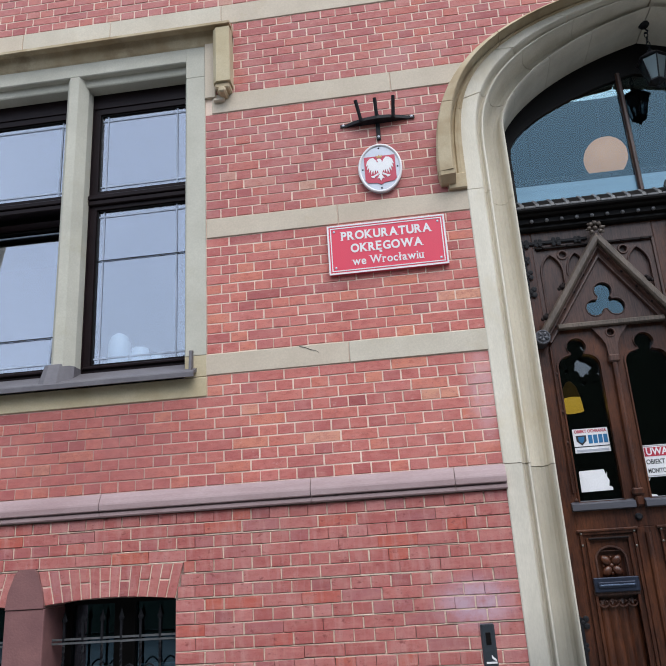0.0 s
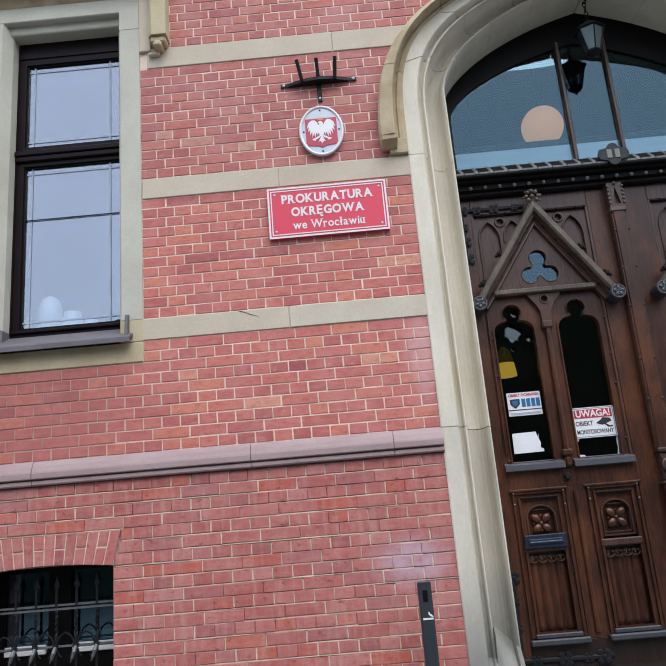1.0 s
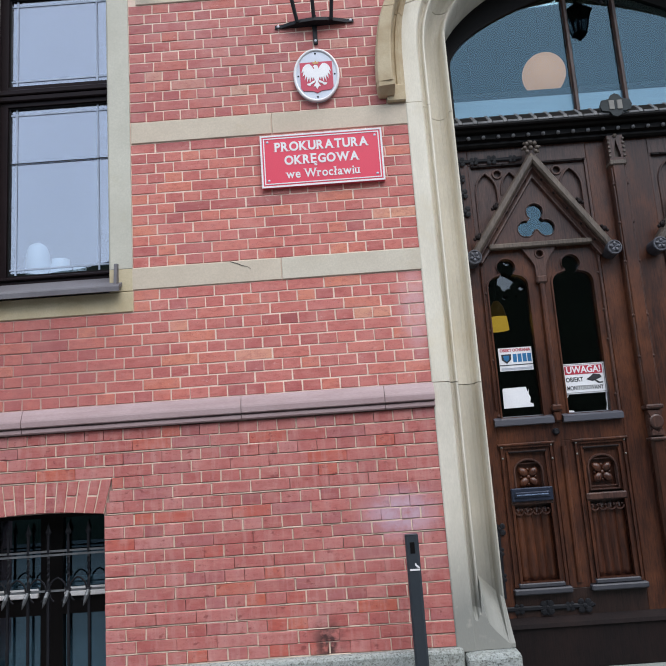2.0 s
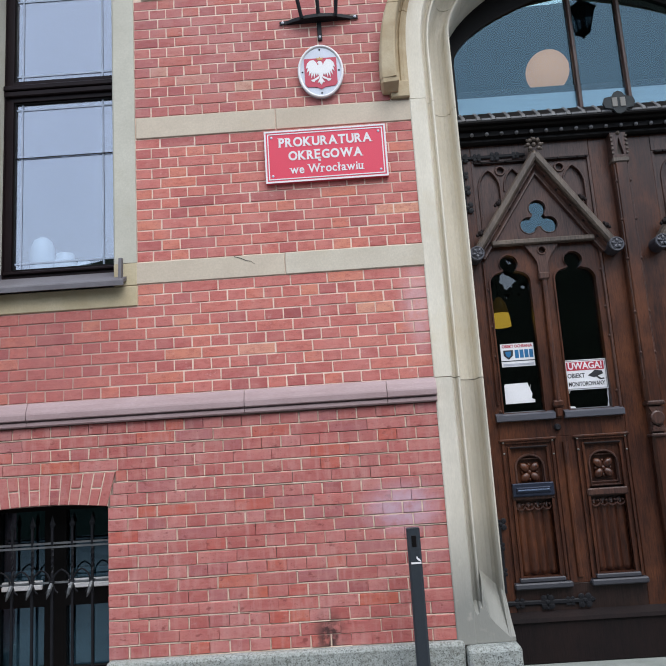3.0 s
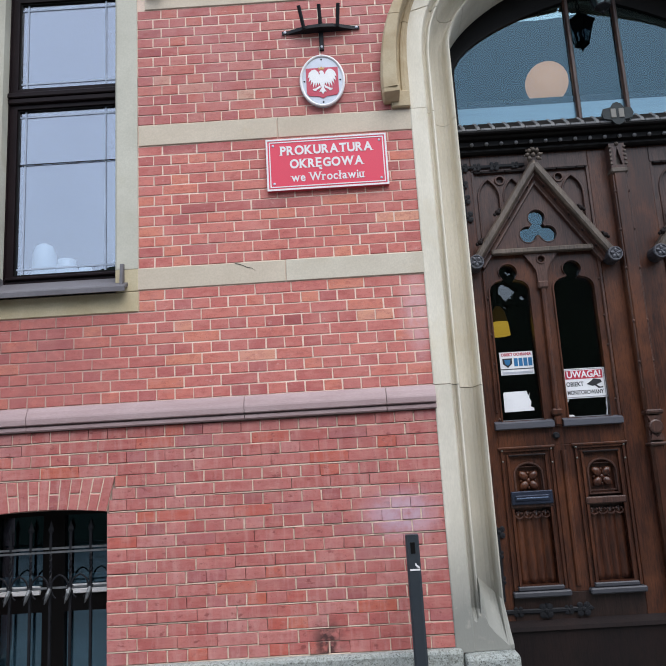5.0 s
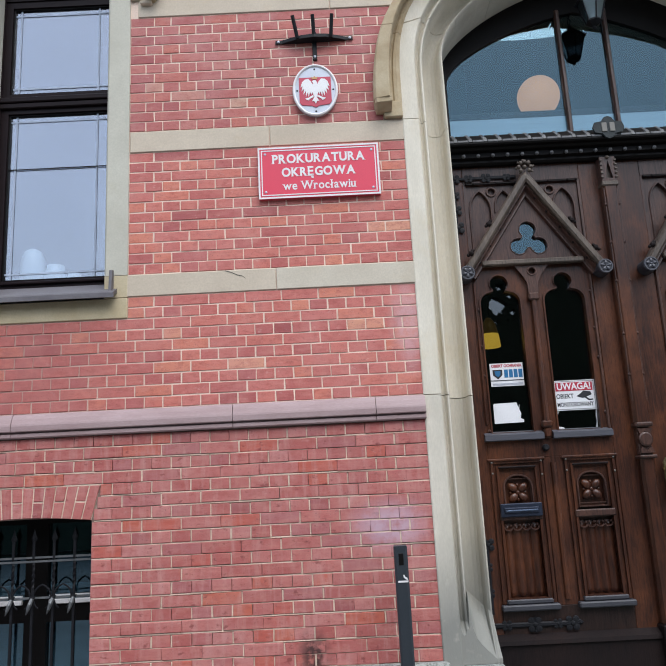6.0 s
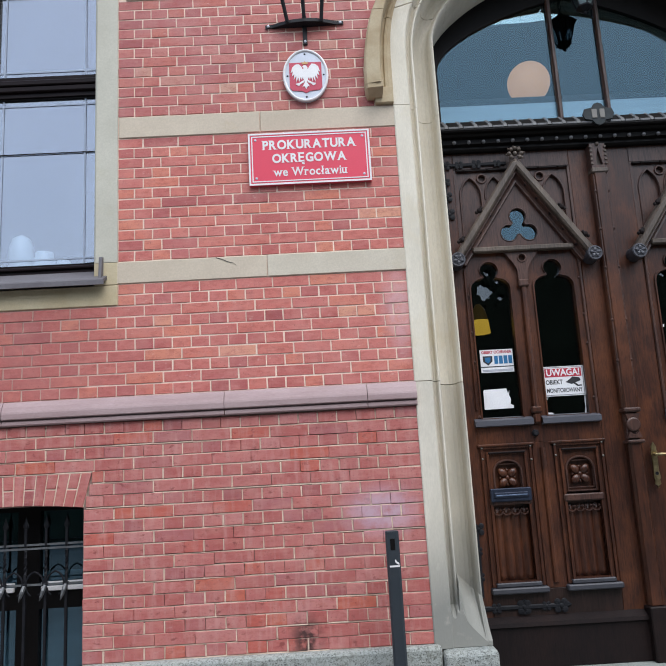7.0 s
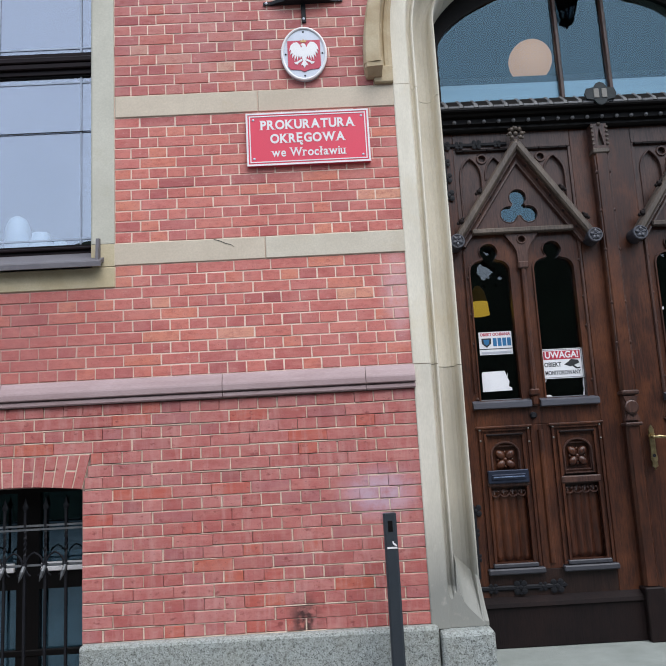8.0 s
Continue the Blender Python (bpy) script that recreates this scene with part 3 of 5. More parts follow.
        part("band_stone", box(x0 + 0.0025, x1 - 0.0025, -0.006 + random.uniform(-0.002, 0.001), 0.12, z0, z1, 0.004), random.choice((STONE, STONE, STONE_PALE)), wall)
for z0, z1, joints in ((2.880, 3.030, (-6.0, -4.6, -3.13)), (3.925, 4.080, (-6.0, -4.4, -3.13)), (4.995, 5.165, (-6.0, -4.7, -3.35)), (2.880, 3.030, (4.23, 6.0, 8.2, 11.0)), (3.925, 4.080, (4.23, 6.3, 8.6, 11.0)), (4.995, 5.165, (4.35, 6.1, 8.0, 11.0)), (5.840, 6.030, (3.5, 5.2, 7.0, 9.0, 11.0))):
    for x0, x1 in zip(joints, joints[1:]):
        part("band_stone", box(x0 + 0.0025, x1 - 0.0025, -0.006, 0.12, z0, z1, 0.004), STONE, wall)

part("crack", tube([(-0.245, -0.0075, 3.027), (-0.20, -0.0075, 3.012), (-0.165, -0.0075, 2.994), (-0.13, -0.0075, 2.985), (-0.108, -0.0075, 2.967)], [0.0024, 0.002, 0.0022, 0.0014, 0.0008], 5, flat=0.4), SHADE_PLASTER, wall, "dark hairline crack")
STRING = [(0.03, 2.122), (-0.004, 2.122), (-0.012, 2.116), (-0.028, 2.088), (-0.041, 2.056), (-0.044, 2.044), (-0.044, 2.012), (-0.041, 2.007), (-0.012, 2.005), (-0.010, 1.999), (-0.026, 1.997), (-0.030, 1.992), (-0.031, 1.974), (-0.025, 1.966), (0.03, 1.966)]
for x0, x1 in ((-6.0, -4.4), (-4.4, -3.05), (-3.05, -1.637), (-1.637, -0.212), (-0.212, 0.713), (0.713, 1.015), (4.24, 5.6), (5.6, 7.2), (7.2, 9.0), (9.0, 11.0)):
    rings = [[(x, y, z) for y, z in STRING] for x in (x0 + 0.002, x1 - 0.002)]
    if x1 == 1.015:                          # butts against the jamb
        rings = [[(x, y, z) for y, z in STRING] for x in (x0 + 0.002, 1.0335)]
    part("string_stone", loft(rings, closed=True), PLUM, wall)


# ---------------------------------------------------------------- big window with stone surround
win = thing("window_1", (-2.0, 0, 2.73), "two-light window with sandstone surround and dark brown frames", "window", kind="structure")
L, R = -3.10, -0.905
part("stone_apron", box(L, R, -0.008, 0.30, 2.732, 2.872, 0.005), STONE_APRON, win)
part("jamb_stone", box(-1.062, R, -0.008, 0.16, 2.874, 3.03, 0.004), STONE_APRON, win)
for z0, z1 in ((3.032, 5.352), ):
    ring = [(R, -0.008), (-1.052, -0.008), (-1.066, 0.008), (-1.066, 0.155), (-1.00, 0.155), (-1.00, 0.32), (R, 0.32)]
    part("jamb_stone", loft([[(x, y, z) for x, y in ring] for z in (z0, z1)], closed=True), STONE_WINDOW, win)
ring = [(L, -0.008), (-2.986, -0.008), (-2.95, 0.03), (-2.95, 0.32), (L, 0.32)]
part("jamb_stone", loft([[(x, y, z) for x, y in ring] for z in (2.874, 5.352)], closed=True), STONE_WINDOW, win)
# lintel with a sloped soffit
ring = [(-0.008, 5.70), (-0.008, 5.520), (0.0, 5.512), (0.042, 5.514), (0.045, 5.505), (0.050, 5.452), (0.058, 5.442), (0.32, 5.442), (0.32, 5.70)]
part("lintel_stone", loft([[(x, y, z) for y, z in ring] for x in (-2.952, -1.060)], closed=True), STONE_WINDOW, win)
part("lintel_stone", box(-1.060, R, -0.0085, 0.3, 5.354, 5.70, 0.003), STONE_WINDOW, win)
part("lintel_stone", box(L, -2.952, -0.0085, 0.3, 5.354, 5.70, 0.003), STONE_WINDOW, win)
# chamfered mullion
ring = [(-2.075, 0.03), (-2.040, -0.008), (-1.965, -0.008), (-1.915, 0.075), (-1.915, 0.30), (-2.075, 0.30)]
part("mullion", loft([[(x, y, z) for x, y in ring] for z in (2.95, 5.514)], closed=True), STONE_WINDOW, win, "chamfered greenish sandstone mullion")
# hood over the window
HW = [(0.02, 5.805), (-0.115, 5.768), (-0.130, 5.760), (-0.130, 5.738), (-0.121, 5.735), (-0.112, 5.752), (-0.050, 5.757), (-0.044, 5.740), (-0.034, 5.700), (-0.020, 5.655), (-0.010, 5.640), (0.02, 5.64)]
part("window_hood", loft([[(x, y, z) for y, z in HW] for x in (-3.35, -0.672)], closed=True), STONE_YELLOW, win)
part("hood_fillet", box(-0.903, -0.815, -0.022, 0.02, 5.135, 5.655, 0.005), STONE, win)
for x0, x1 in ((-0.812, -0.672), (-3.35, -3.21)):
    ring = [(x0, 0.02), (x0, -0.085), (x0 + 0.03, -0.118), (x1, -0.118), (x1, 0.02)]
    bm = loft([[(x, y, z) for x, y in ring] for z in (5.205, 5.715)], closed=True)
    part("hood_drop", bm, STONE_APRON, win)
    bm = box(x0 + 0.015, x1 - 0.01, -0.10, 0.02, 5.150, 5.204, 0.012)
    box(x0 + 0.04, x1 - 0.04, -0.115, 0.02, 5.110, 5.16, 0.012, bm)
    part("label_stop", bm, STONE_YELLOW, win)
    part("label_stop", box(x0 - 0.015, x0 + 0.07, -0.04, 0.02, 5.085, 5.115, 0.006), STONE, win)
# lead sill with an upturned end, dressed round the mullion's foot
SILL = [(0.16, 3.0), (0.155, 3.022), (-0.075, 2.905), (-0.085, 2.895), (-0.085, 2.862), (-0.075, 2.862), (-0.070, 2.885), (0.16, 2.985)]
for x0, x1 in ((-1.965, -0.975), (-2.97, -2.095)):
    part("window_sill", loft([[(x, y, z) for y, z in SILL] for x in (x0, x1)], closed=True), LEAD, win, "dull grey lead sill flashing")
part("window_sill", loft([[(x, y, z) for y, z in SILL] for x in (-2.095, -1.965)], closed=True), LEAD, win)
part("sill_upstand", loft([[(x, y, z) for y, z in ((0.15, 3.07), (0.03, 3.075), (-0.045, 3.06), (-0.06, 2.905), (0.15, 3.05))] for x in (-1.018, -0.998)], closed=True), LEAD, win)
part("mullion_shoe", loft([[(-2.10, -0.005, 3.06), (-2.06, -0.022, 3.06), (-1.98, -0.022, 3.06), (-1.915, 0.07, 3.06), (-1.915, 0.2, 3.06), (-2.10, 0.2, 3.06)],
                           [(-2.12, -0.06, 2.90), (-2.07, -0.085, 2.88), (-1.97, -0.085, 2.88), (-1.90, 0.03, 2.93), (-1.90, 0.2, 2.95), (-2.12, 0.2, 2.95)]], closed=True), LEAD, win)


def rect(x0, x1, z0, z1):
    return [(x0, z0), (x1, z0), (x1, z1), (x0, z1)]


def sash(parent, x0, x1, z0, z1, y, w, depth=0.05, lines=True, wire_line=None, glass=None, inset=0.0):
    """A wooden light: frame, bead, pane, thin inset lines in the pane."""
    made = []
    fr = part("sash", plate(rect(x0, x1, z0, z1), [rect(x0 + w, x1 - w, z0 + w, z1 - w)], y, y + depth), FRAME, parent, "dark brown painted sash")
    made.append(fr)
    made.append(part("bead", plate(rect(x0 + w, x1 - w, z0 + w, z1 - w), [rect(x0 + w + 0.012, x1 - w - 0.012, z0 + w + 0.012, z1 - w - 0.012)], y + 0.014, y + 0.04), FRAME_DARK, fr))
    pane = part("pane", box(x0 + w, x1 - w, y + 0.030, y + 0.034, z0 + w, z1 - w), glass or GLASS_COATED, fr)
    pane.visible_shadow = False
    made.append(pane)
    if lines:
        bm = bmesh.new()
        i = w + 0.055
        for a in (x0 + i, x1 - i - inset):
            box(a - 0.006, a + 0.006, y + 0.024, y + 0.029, z0 + w, z1 - w, 0, bm)
        for a in (z0 + i, z1 - i):
            box(x0 + w, x1 - w, y + 0.0245, y + 0.0285, a - 0.006, a + 0.006, 0, bm)
        made.append(part("glazing_line", bm, GLAZE_LINE, fr))
    # reflection of an overhead wire, put in as a thin dark strip
    if wire_line:
        made.append(part("wire_line", box(x0 + w, x1 - w, y + 0.018, y + 0.022, wire_line - 0.0035, wire_line + 0.0035), FRAME_DARK, fr))
    return made


for x0, x1 in ((-1.955, -1.015), (-2.965, -2.06)):
    part("window_frame", plate(rect(x0, x1, 3.0, 5.46), [rect(x0 + 0.05, x1 - 0.03, 3.035, 4.425), rect(x0 + 0.05, x1 - 0.03, 4.475, 5.31)], 0.165, 0.25), FRAME, win)
    bm = box(x0 + 0.04, x1 - 0.02, 0.140, 0.18, 4.450, 4.490, 0.006)
    box(x0 + 0.04, x1 - 0.02, 0.150, 0.18, 4.405, 4.446, 0.006, bm)
    part("transom_bar", bm, FRAME, win)
sash(win, -1.905, -1.045, 4.475, 5.312, 0.175, 0.055, inset=0.045)
sash(win, -1.905, -1.045, 3.03, 4.425, 0.175, 0.055, wire_line=3.935, inset=0.045)
sash(win, -2.915, -2.082, 4.475, 5.312, 0.175, 0.055)
tilted = sash(win, -2.915, -2.082, 3.03, 4.425, 0.175, 0.055, wire_line=3.36)
for ob in tilted[:1]:                        # this light is tilted inwards
    piv = Vector((0, 0.2, 3.03)) - ORIGIN[win.name]
    ob.matrix_basis = Matrix.Translation(piv) @ Matrix.Rotation(radians(-7.0), 4, "X") @ Matrix.Translation(-piv)
part("drip_bar", box(-1.90, -1.07, 0.155, 0.185, 3.052, 3.075, 0.006), FRAME, win)
part("drip_bar", box(-2.91, -2.09, 0.155, 0.185, 3.052, 3.075, 0.006), FRAME, win)
inner_sill = part("inner_sill", box(-3.2, -0.85, 0.26, 0.62, 3.0, 3.06, 0.01), WHITE)
tagged(inner_sill, "white window board inside the room", "window board", kind="structure")


def vase(x, y, z, h, r, squat):
    prof = [(0.55 * r, 0), (0.95 * r, 0.12 * h), (r, 0.45 * h), (0.96 * r, 0.75 * h), (0.7 * r, 0.93 * h), (0.25 * r, h)] if not squat else [(0.7 * r, 0), (r, 0.2 * h), (r, 0.7 * h), (0.8 * r, 0.86 * h), (0.8 * r, h)]
    rings = [[(x + rr * math.cos(a * math.pi / 8), y + rr * math.sin(a * math.pi / 8), z + zz) for a in range(16)] for rr, zz in prof]
    return loft(rings, closed=True)


for x, h, r, sq in ((-1.73, 0.34, 0.088, False), (-1.56, 0.2, 0.08, True), (-1.42, 0.13, 0.06, True)):
    v = smooth(part("vase", vase(x, 0.42, 3.06, h, r, sq), VESSEL))
    tagged(v, "pale glazed rounded vessel standing on the window board", "vase", group="vessels on the window board")

# ---------------------------------------------------------------- cellar windows, pier and grilles
part("cellar_pier", box(-2.264, -1.994, -0.010, 0.49, 0.507, 1.418, 0.006), PLUM_DARK, wall, "plum-brown stone pier between the cellar windows")
cap = [(-2.262, 1.422), (-1.998, 1.422), (-2.010, 1.52), (-2.048, 1.63), (-2.075, 1.668), (-2.185, 1.668), (-2.212, 1.63), (-2.250, 1.52)]
part("pier_cap", plate(cap, [], -0.016, 0.3), PLUM_DARK, wall)


def cellar_window(name, x0, x1):
    w = thing(name, ((x0 + x1) / 2, 0.3, 0.15), "dark cellar window behind an iron grille", "window", kind="structure")
    mid = (x0 + x1) / 2 + 0.03
    part("window_frame", plate(rect(x0 - 0.05, x1 + 0.05, 0.1, 1.55), [rect(x0 + 0.06, mid - 0.11, 0.2, 0.80), rect(mid + 0.036, x1 - 0.02, 0.2, 0.80), rect(x0 + 0.06, mid - 0.11, 0.93, 1.42), rect(mid + 0.036, x1 - 0.02, 0.93, 1.42)], 0.28, 0.34), FRAME_DARK, w)
    for a, b in ((x0 + 0.06, mid - 0.11), (mid + 0.036, x1 - 0.02)):
        for c, d in ((0.2, 0.80), (0.93, 1.42)):
            p = part("pane", box(a - 0.01, b + 0.01, 0.310, 0.314, c - 0.01, d + 0.01), GLASS_LOW, w)
            p.visible_shadow = False
        bm = box(a + 0.02, b - 0.01, 0.255, 0.285, 0.912, 0.942, 0.004)
        box(a + 0.02, b - 0.01, 0.262, 0.285, 0.948, 0.970, 0.004, bm)
        part("drip_bar", bm, WHITE, w, "white painted drip bar")
    part("glazing_rail", box(x0 + 0.05, x1 - 0.02, 0.270, 0.305, 0.385, 0.425, 0.006), FRAME_DARK, w)
    part("blind", box(x0, x1, 0.42, 0.43, 0.15, 1.02), CURTAIN, w, "pale blue-grey blind")


cellar_window("window_2", -2.0, -1.12)
cellar_window("window_3", -3.14, -2.26)


def grille(x0, x1, first, count, pitch):
    g = thing("window_grille", ((x0 + x1) / 2, 0.12, 0.2), "black wrought-iron window grille with spear-headed twisted bars", "grille", group="cellar window grilles")
    y = 0.12
    for i in range(count):
        x = first + i * pitch
        rings = []
        for k in range(34):                  # square bar, twisted in its upper part
            z = 0.16 + (1.315 - 0.16) * k / 33
            a = radians(45) + (max(0.0, min(1.0, (z - 1.03) / 0.18)) * 6.3 if z > 1.0 else 0)
            r = 0.0105
            rings.append([(x + r * math.cos(a + q * math.pi / 2), y + r * math.sin(a + q * math.pi / 2), z) for q in range(4)])
        part("bar", loft(rings, closed=True), IRON, g)
        sp = [(0.007, 1.31), (0.017, 1.325), (0.020, 1.336), (0.010, 1.36), (0.001, 1.395)]
        part("spear_head", loft([[(x + r * math.cos(q * math.pi / 3), y + 0.4 * r * math.sin(q * math.pi / 3), z) for q in range(6)] for r, z in sp], closed=True), IRON, g)
        bm = box(x - 0.017, x + 0.017, y - 0.017, y + 0.017, 0.964, 0.981, 0.004)
        part("collar", bm, IRON, g)
        part("leaf", tube([(x + 0.004, y - 0.018, 0.968), (x - 0.002, y - 0.034, 0.938), (x - 0.014, y - 0.036, 0.902), (x - 0.026, y - 0.030, 0.876)], [0.012, 0.014, 0.010, 0.002], 6), IRON_HIGHLIGHT, g, "iron leaf with its highlight painted in lighter grey")
        if i < count - 1:
            c = x + pitch / 2
            part("hoop", tube([(c - 0.054, y - 0.012, 0.981), (c - 0.052, y - 0.012, 1.000), (c - 0.042, y - 0.012, 1.022), (c - 0.022, y - 0.012, 1.041), (c, y - 0.012, 1.052), (c + 0.022, y - 0.012, 1.041), (c + 0.042, y - 0.012, 1.022), (c + 0.052, y - 0.012, 1.000), (c + 0.054, y - 0.012, 0.981)], 0.006, 6), IRON, g)
            part("hoop", tube([(c + 0.052 * math.cos(radians(a)), y - 0.012, 0.964 - 0.062 * math.sin(radians(a))) for a in range(10, 75, 13)], 0.005, 6), IRON, g)
            part("hoop", tube([(c - 0.052 * math.cos(radians(a)), y - 0.012, 0.964 - 0.062 * math.sin(radians(a))) for a in range(10, 75, 13)], 0.005, 6), IRON, g)
    for z in (1.217, 1.193, 0.972):
        part("rail", box(x0 - 0.03, x1 + 0.03, y - 0.006, y + 0.006, z - 0.006, z + 0.006), IRON_HIGHLIGHT, g)


grille(-2.0, -1.12, -1.914, 6, 0.1305)
grille(-3.14, -2.26, -3.05, 6, 0.1305)

# ---------------------------------------------------------------- carved double door
def key_pane(cx, x0, x1, z0):
    """Outline of a pane: straight sides, rounded shoulders, a round eye on top."""
    half = (x1 - x0) / 2
    eye = arc(cx, 2.985, 0.068, -50, 230, 16)
    right = [(x1, z0), (x1, 2.84)] + arc(x1 - 0.085, 2.84, 0.085, 10, 85, 5)
    left = [(2 * cx - x, z) for x, z in reversed(right)]
    return right + eye + left


def trefoil(cx, cz, r, d):
    pts = []
    for a in (90, 210, 330):
        c = (cx + d * math.cos(radians(a)), cz + d * math.sin(radians(a)))
        pts += arc(c[0], c[1], r, a - 138, a + 138, 14)
    return pts


def pointed(cx, half, z0, zs, rise, n=7):
    """Outline of a small pointed arch as a path."""
    left = [(cx - half, z0), (cx - half, zs)] + [(cx + half - 2 * half * math.cos(math.pi / 3 * k / n), zs + rise * math.sin(math.pi / 3 * k / n) / 0.866) for k in range(1, n + 1)]
    return left + [(2 * cx - x, z) for x, z in reversed(left[:-1])]


def flower(c, r, bm=None, petals=4, y=0.0, turn=45):
    """Carved flower: leaf-shaped petals with tips, a button in the middle."""
    bm = bm or bmesh.new()
    for k in range(petals):
        a = radians(turn + 360 * k / petals)
        u, v = math.cos(a), math.sin(a)
        tube([(c[0] + q * r * u, c[1] - h * r, c[2] + q * r * v) for q, h in ((0.12, 0.0), (0.35, 0.10), (0.65, 0.16), (0.9, 0.10), (1.12, 0.0))],
             [w * r * (0.36 if petals == 4 else 0.26) for w in (0.35, 0.85, 1.0, 0.72, 0.1)], 8, bm=bm, flat=0.45)
        b = a + math.pi / petals
        ball((c[0] + 0.62 * r * math.cos(b), c[1], c[2] + 0.62 * r * math.sin(b)), r * 0.15, bm, 0.6, 6)
    ball((c[0], c[1] - 0.06 * r, c[2]), r * 0.20, bm, 0.7, 8)
    return bm


def iron_strap(points, r, studs, bm=None):
    bm = bm or bmesh.new()
    tube(points, r, 6, bm=bm, flat=0.5)
    for x, y, z, s in studs:
        for k in range(4):
            a = radians(45 + 90 * k)
            ball((x + s * math.cos(a), y, z + s * math.sin(a)), s * 0.70, bm, 0.22, 7)
        ball((x, y - 0.002, z), s * 0.5, bm, 0.4, 7)
    return bm


def door_leaf(name, label):
    """The leaf as it hangs in the left half; the other one is a copy moved across."""
    d = thing(name, (1.98, 0.56, 0.2), label, "door", "leaves of the double door", "structure")
    y = 0.535                                # face of the framing
    A, B = (1.7175, 1.57, 1.865), (2.195, 2.045, 2.345)
    # head board with trefoil, then framing
    part("stile", box(1.36, 1.520, y, 0.62, 0.2, 3.94, 0.004), WOOD, d)
    part("stile", box(2.420, 2.653, y, 0.62, 0.2, 3.94, 0.004), WOOD, d)
    part("top_rail", box(1.520, 2.420, y, 0.62, 3.80, 3.94, 0.004), WOOD_DULL, d)
    part("lancet_board", plate(rect(1.520, 2.420, 1.842, 3.135), [key_pane(*A, 1.885), key_pane(*B, 1.885)], y + 0.004, 0.60), WOOD, d, "oak board with two keyhole-headed glazed openings")
    for c, x0, x1 in (A, B):
        p = part("pane", box(x0 - 0.02, x1 + 0.02, 0.574, 0.578, 1.86, 3.07), GLASS_DOOR, d)
        p.visible_shadow = False
        part("pane_bead", plate([(c + (x - c) * 1.07, z + 0.012 * (1 if z > 2.8 else -0.3)) for x, z in key_pane(c, x0, x1, 1.885)], [key_pane(c, x0, x1, 1.885)], y - 0.010, y + 0.005), WOOD, d)
    # tympanum: board behind the gable with a three-lobed opening
    part("tympanum", plate([(1.545, 3.137), (2.415, 3.137), (1.98, 3.775)], [trefoil(1.975, 3.315, 0.063, 0.087)], y - 0.012, 0.585), WOOD_DULL, d)
    t = part("pane", box(1.80, 2.15, 0.548, 0.552, 3.16, 3.50), GLASS_CLEAR, d)
    t.visible_shadow = False
    part("tracery", tube([(x, y - 0.012, z) for x, z in trefoil(1.975, 3.315, 0.066, 0.087)], 0.005, 6, closed=True), WOOD_DULL, d)
    # panel with blind lancets behind it
    part("panel", plate(rect(1.515, 2.425, 3.137, 3.802), [arc(1.975, 3.315, 0.165, 0, 345, 23)], 0.574, 0.618), WOOD_DULL, d)
    part("panel_frame", plate(rect(1.52, 2.42, 3.135, 3.80), [rect(1.542, 2.402, 3.14, 3.782)], y + 0.003, 0.60), WOOD_DULL, d)
    lancets = ((1.642, 0.078, 3.2), (1.828, 0.070, 3.56), (2.095, 0.066, 3.56), (2.282, 0.078, 3.2))
    rounds = ((1.736, 3.728), (2.186, 3.728))
    holes = [pointed(cx, h, z0, 3.585, 0.150) for cx, h, z0 in lancets] + [arc(cx, cz, 0.030, 0, 330, 11) for cx, cz in rounds] + [arc(1.975, 3.315, 0.165, 0, 345, 23)]
    part("tracery_board", plate(rect(1.5435, 2.4005, 3.141, 3.7805), holes, y + 0.018, 0.572), WOOD_DULL, d, "oak board with blind lancets")
    for cx, h, z0 in lancets:
        part("blind_lancet", tube([(x, y + 0.016, z) for x, z in pointed(cx, h + 0.004, z0, 3.585, 0.156)], 0.008, 6), WOOD_DULL, d)
    for cx, cz in rounds:
        part("blind_roundel", tube([(cx + 0.034 * math.cos(radians(a)), y + 0.015, cz + 0.034 * math.sin(radians(a))) for a in range(0, 360, 30)], 0.009, 6, closed=True), WOOD_DULL, d)
    part("head_moulding", box(1.545, 2.40, y - 0.008, y + 0.006, 3.784, 3.800, 0.004), WOOD_KICK, d)
    for a in (1.545, 1.60, 1.78, 2.18, 2.33, 2.395):
        part("stud", ball((a, y - 0.006, 3.792), 0.011, None, 1, 7), WOOD_KICK, d)
    # gable bars with crockets, rosettes and finial
    for s in (-1, 1):
        foot, top = Vector((1.98 + s * 0.508, 0, 3.052)), Vector((1.98, 0, 3.795))
        u = (top - foot).normalized()
        nrm = Vector((-u.z, 0, u.x)) if s < 0 else Vector((u.z, 0, -u.x))
        sec = [(0.0, y - 0.02), (0.0, y - 0.100), (0.014, y - 0.112), (0.046, y - 0.112), (0.058, y - 0.095), (0.058, y - 0.01)]
        rings = []
        for k in (0.0, 1.0):
            base = foot + (top - foot) * k
            rings.append([tuple(base + nrm * (w - 0.022) + Vector((0, yy, 0))) for w, yy in sec])
        part("gable_bar", loft(rings, closed=True), WOOD_GREY, d, "bleached oak gable bar")
        rings = []
        sec = [(0.0, y - 0.01), (0.0, y - 0.070), (-0.016, y - 0.074), (-0.026, y - 0.045), (-0.040, y - 0.038), (-0.052, y - 0.040), (-0.060, y - 0.008)]
        for k in (0.02, 0.97):
            base = foot + (top - foot) * k
            rings.append([tuple(base + nrm * (w - 0.022) + Vector((0, yy, 0))) for w, yy in sec])
        part("gable_moulding", loft(rings, closed=True), WOOD_DULL, d)
        for k in (0.15, 0.32, 0.49, 0.66, 0.81):
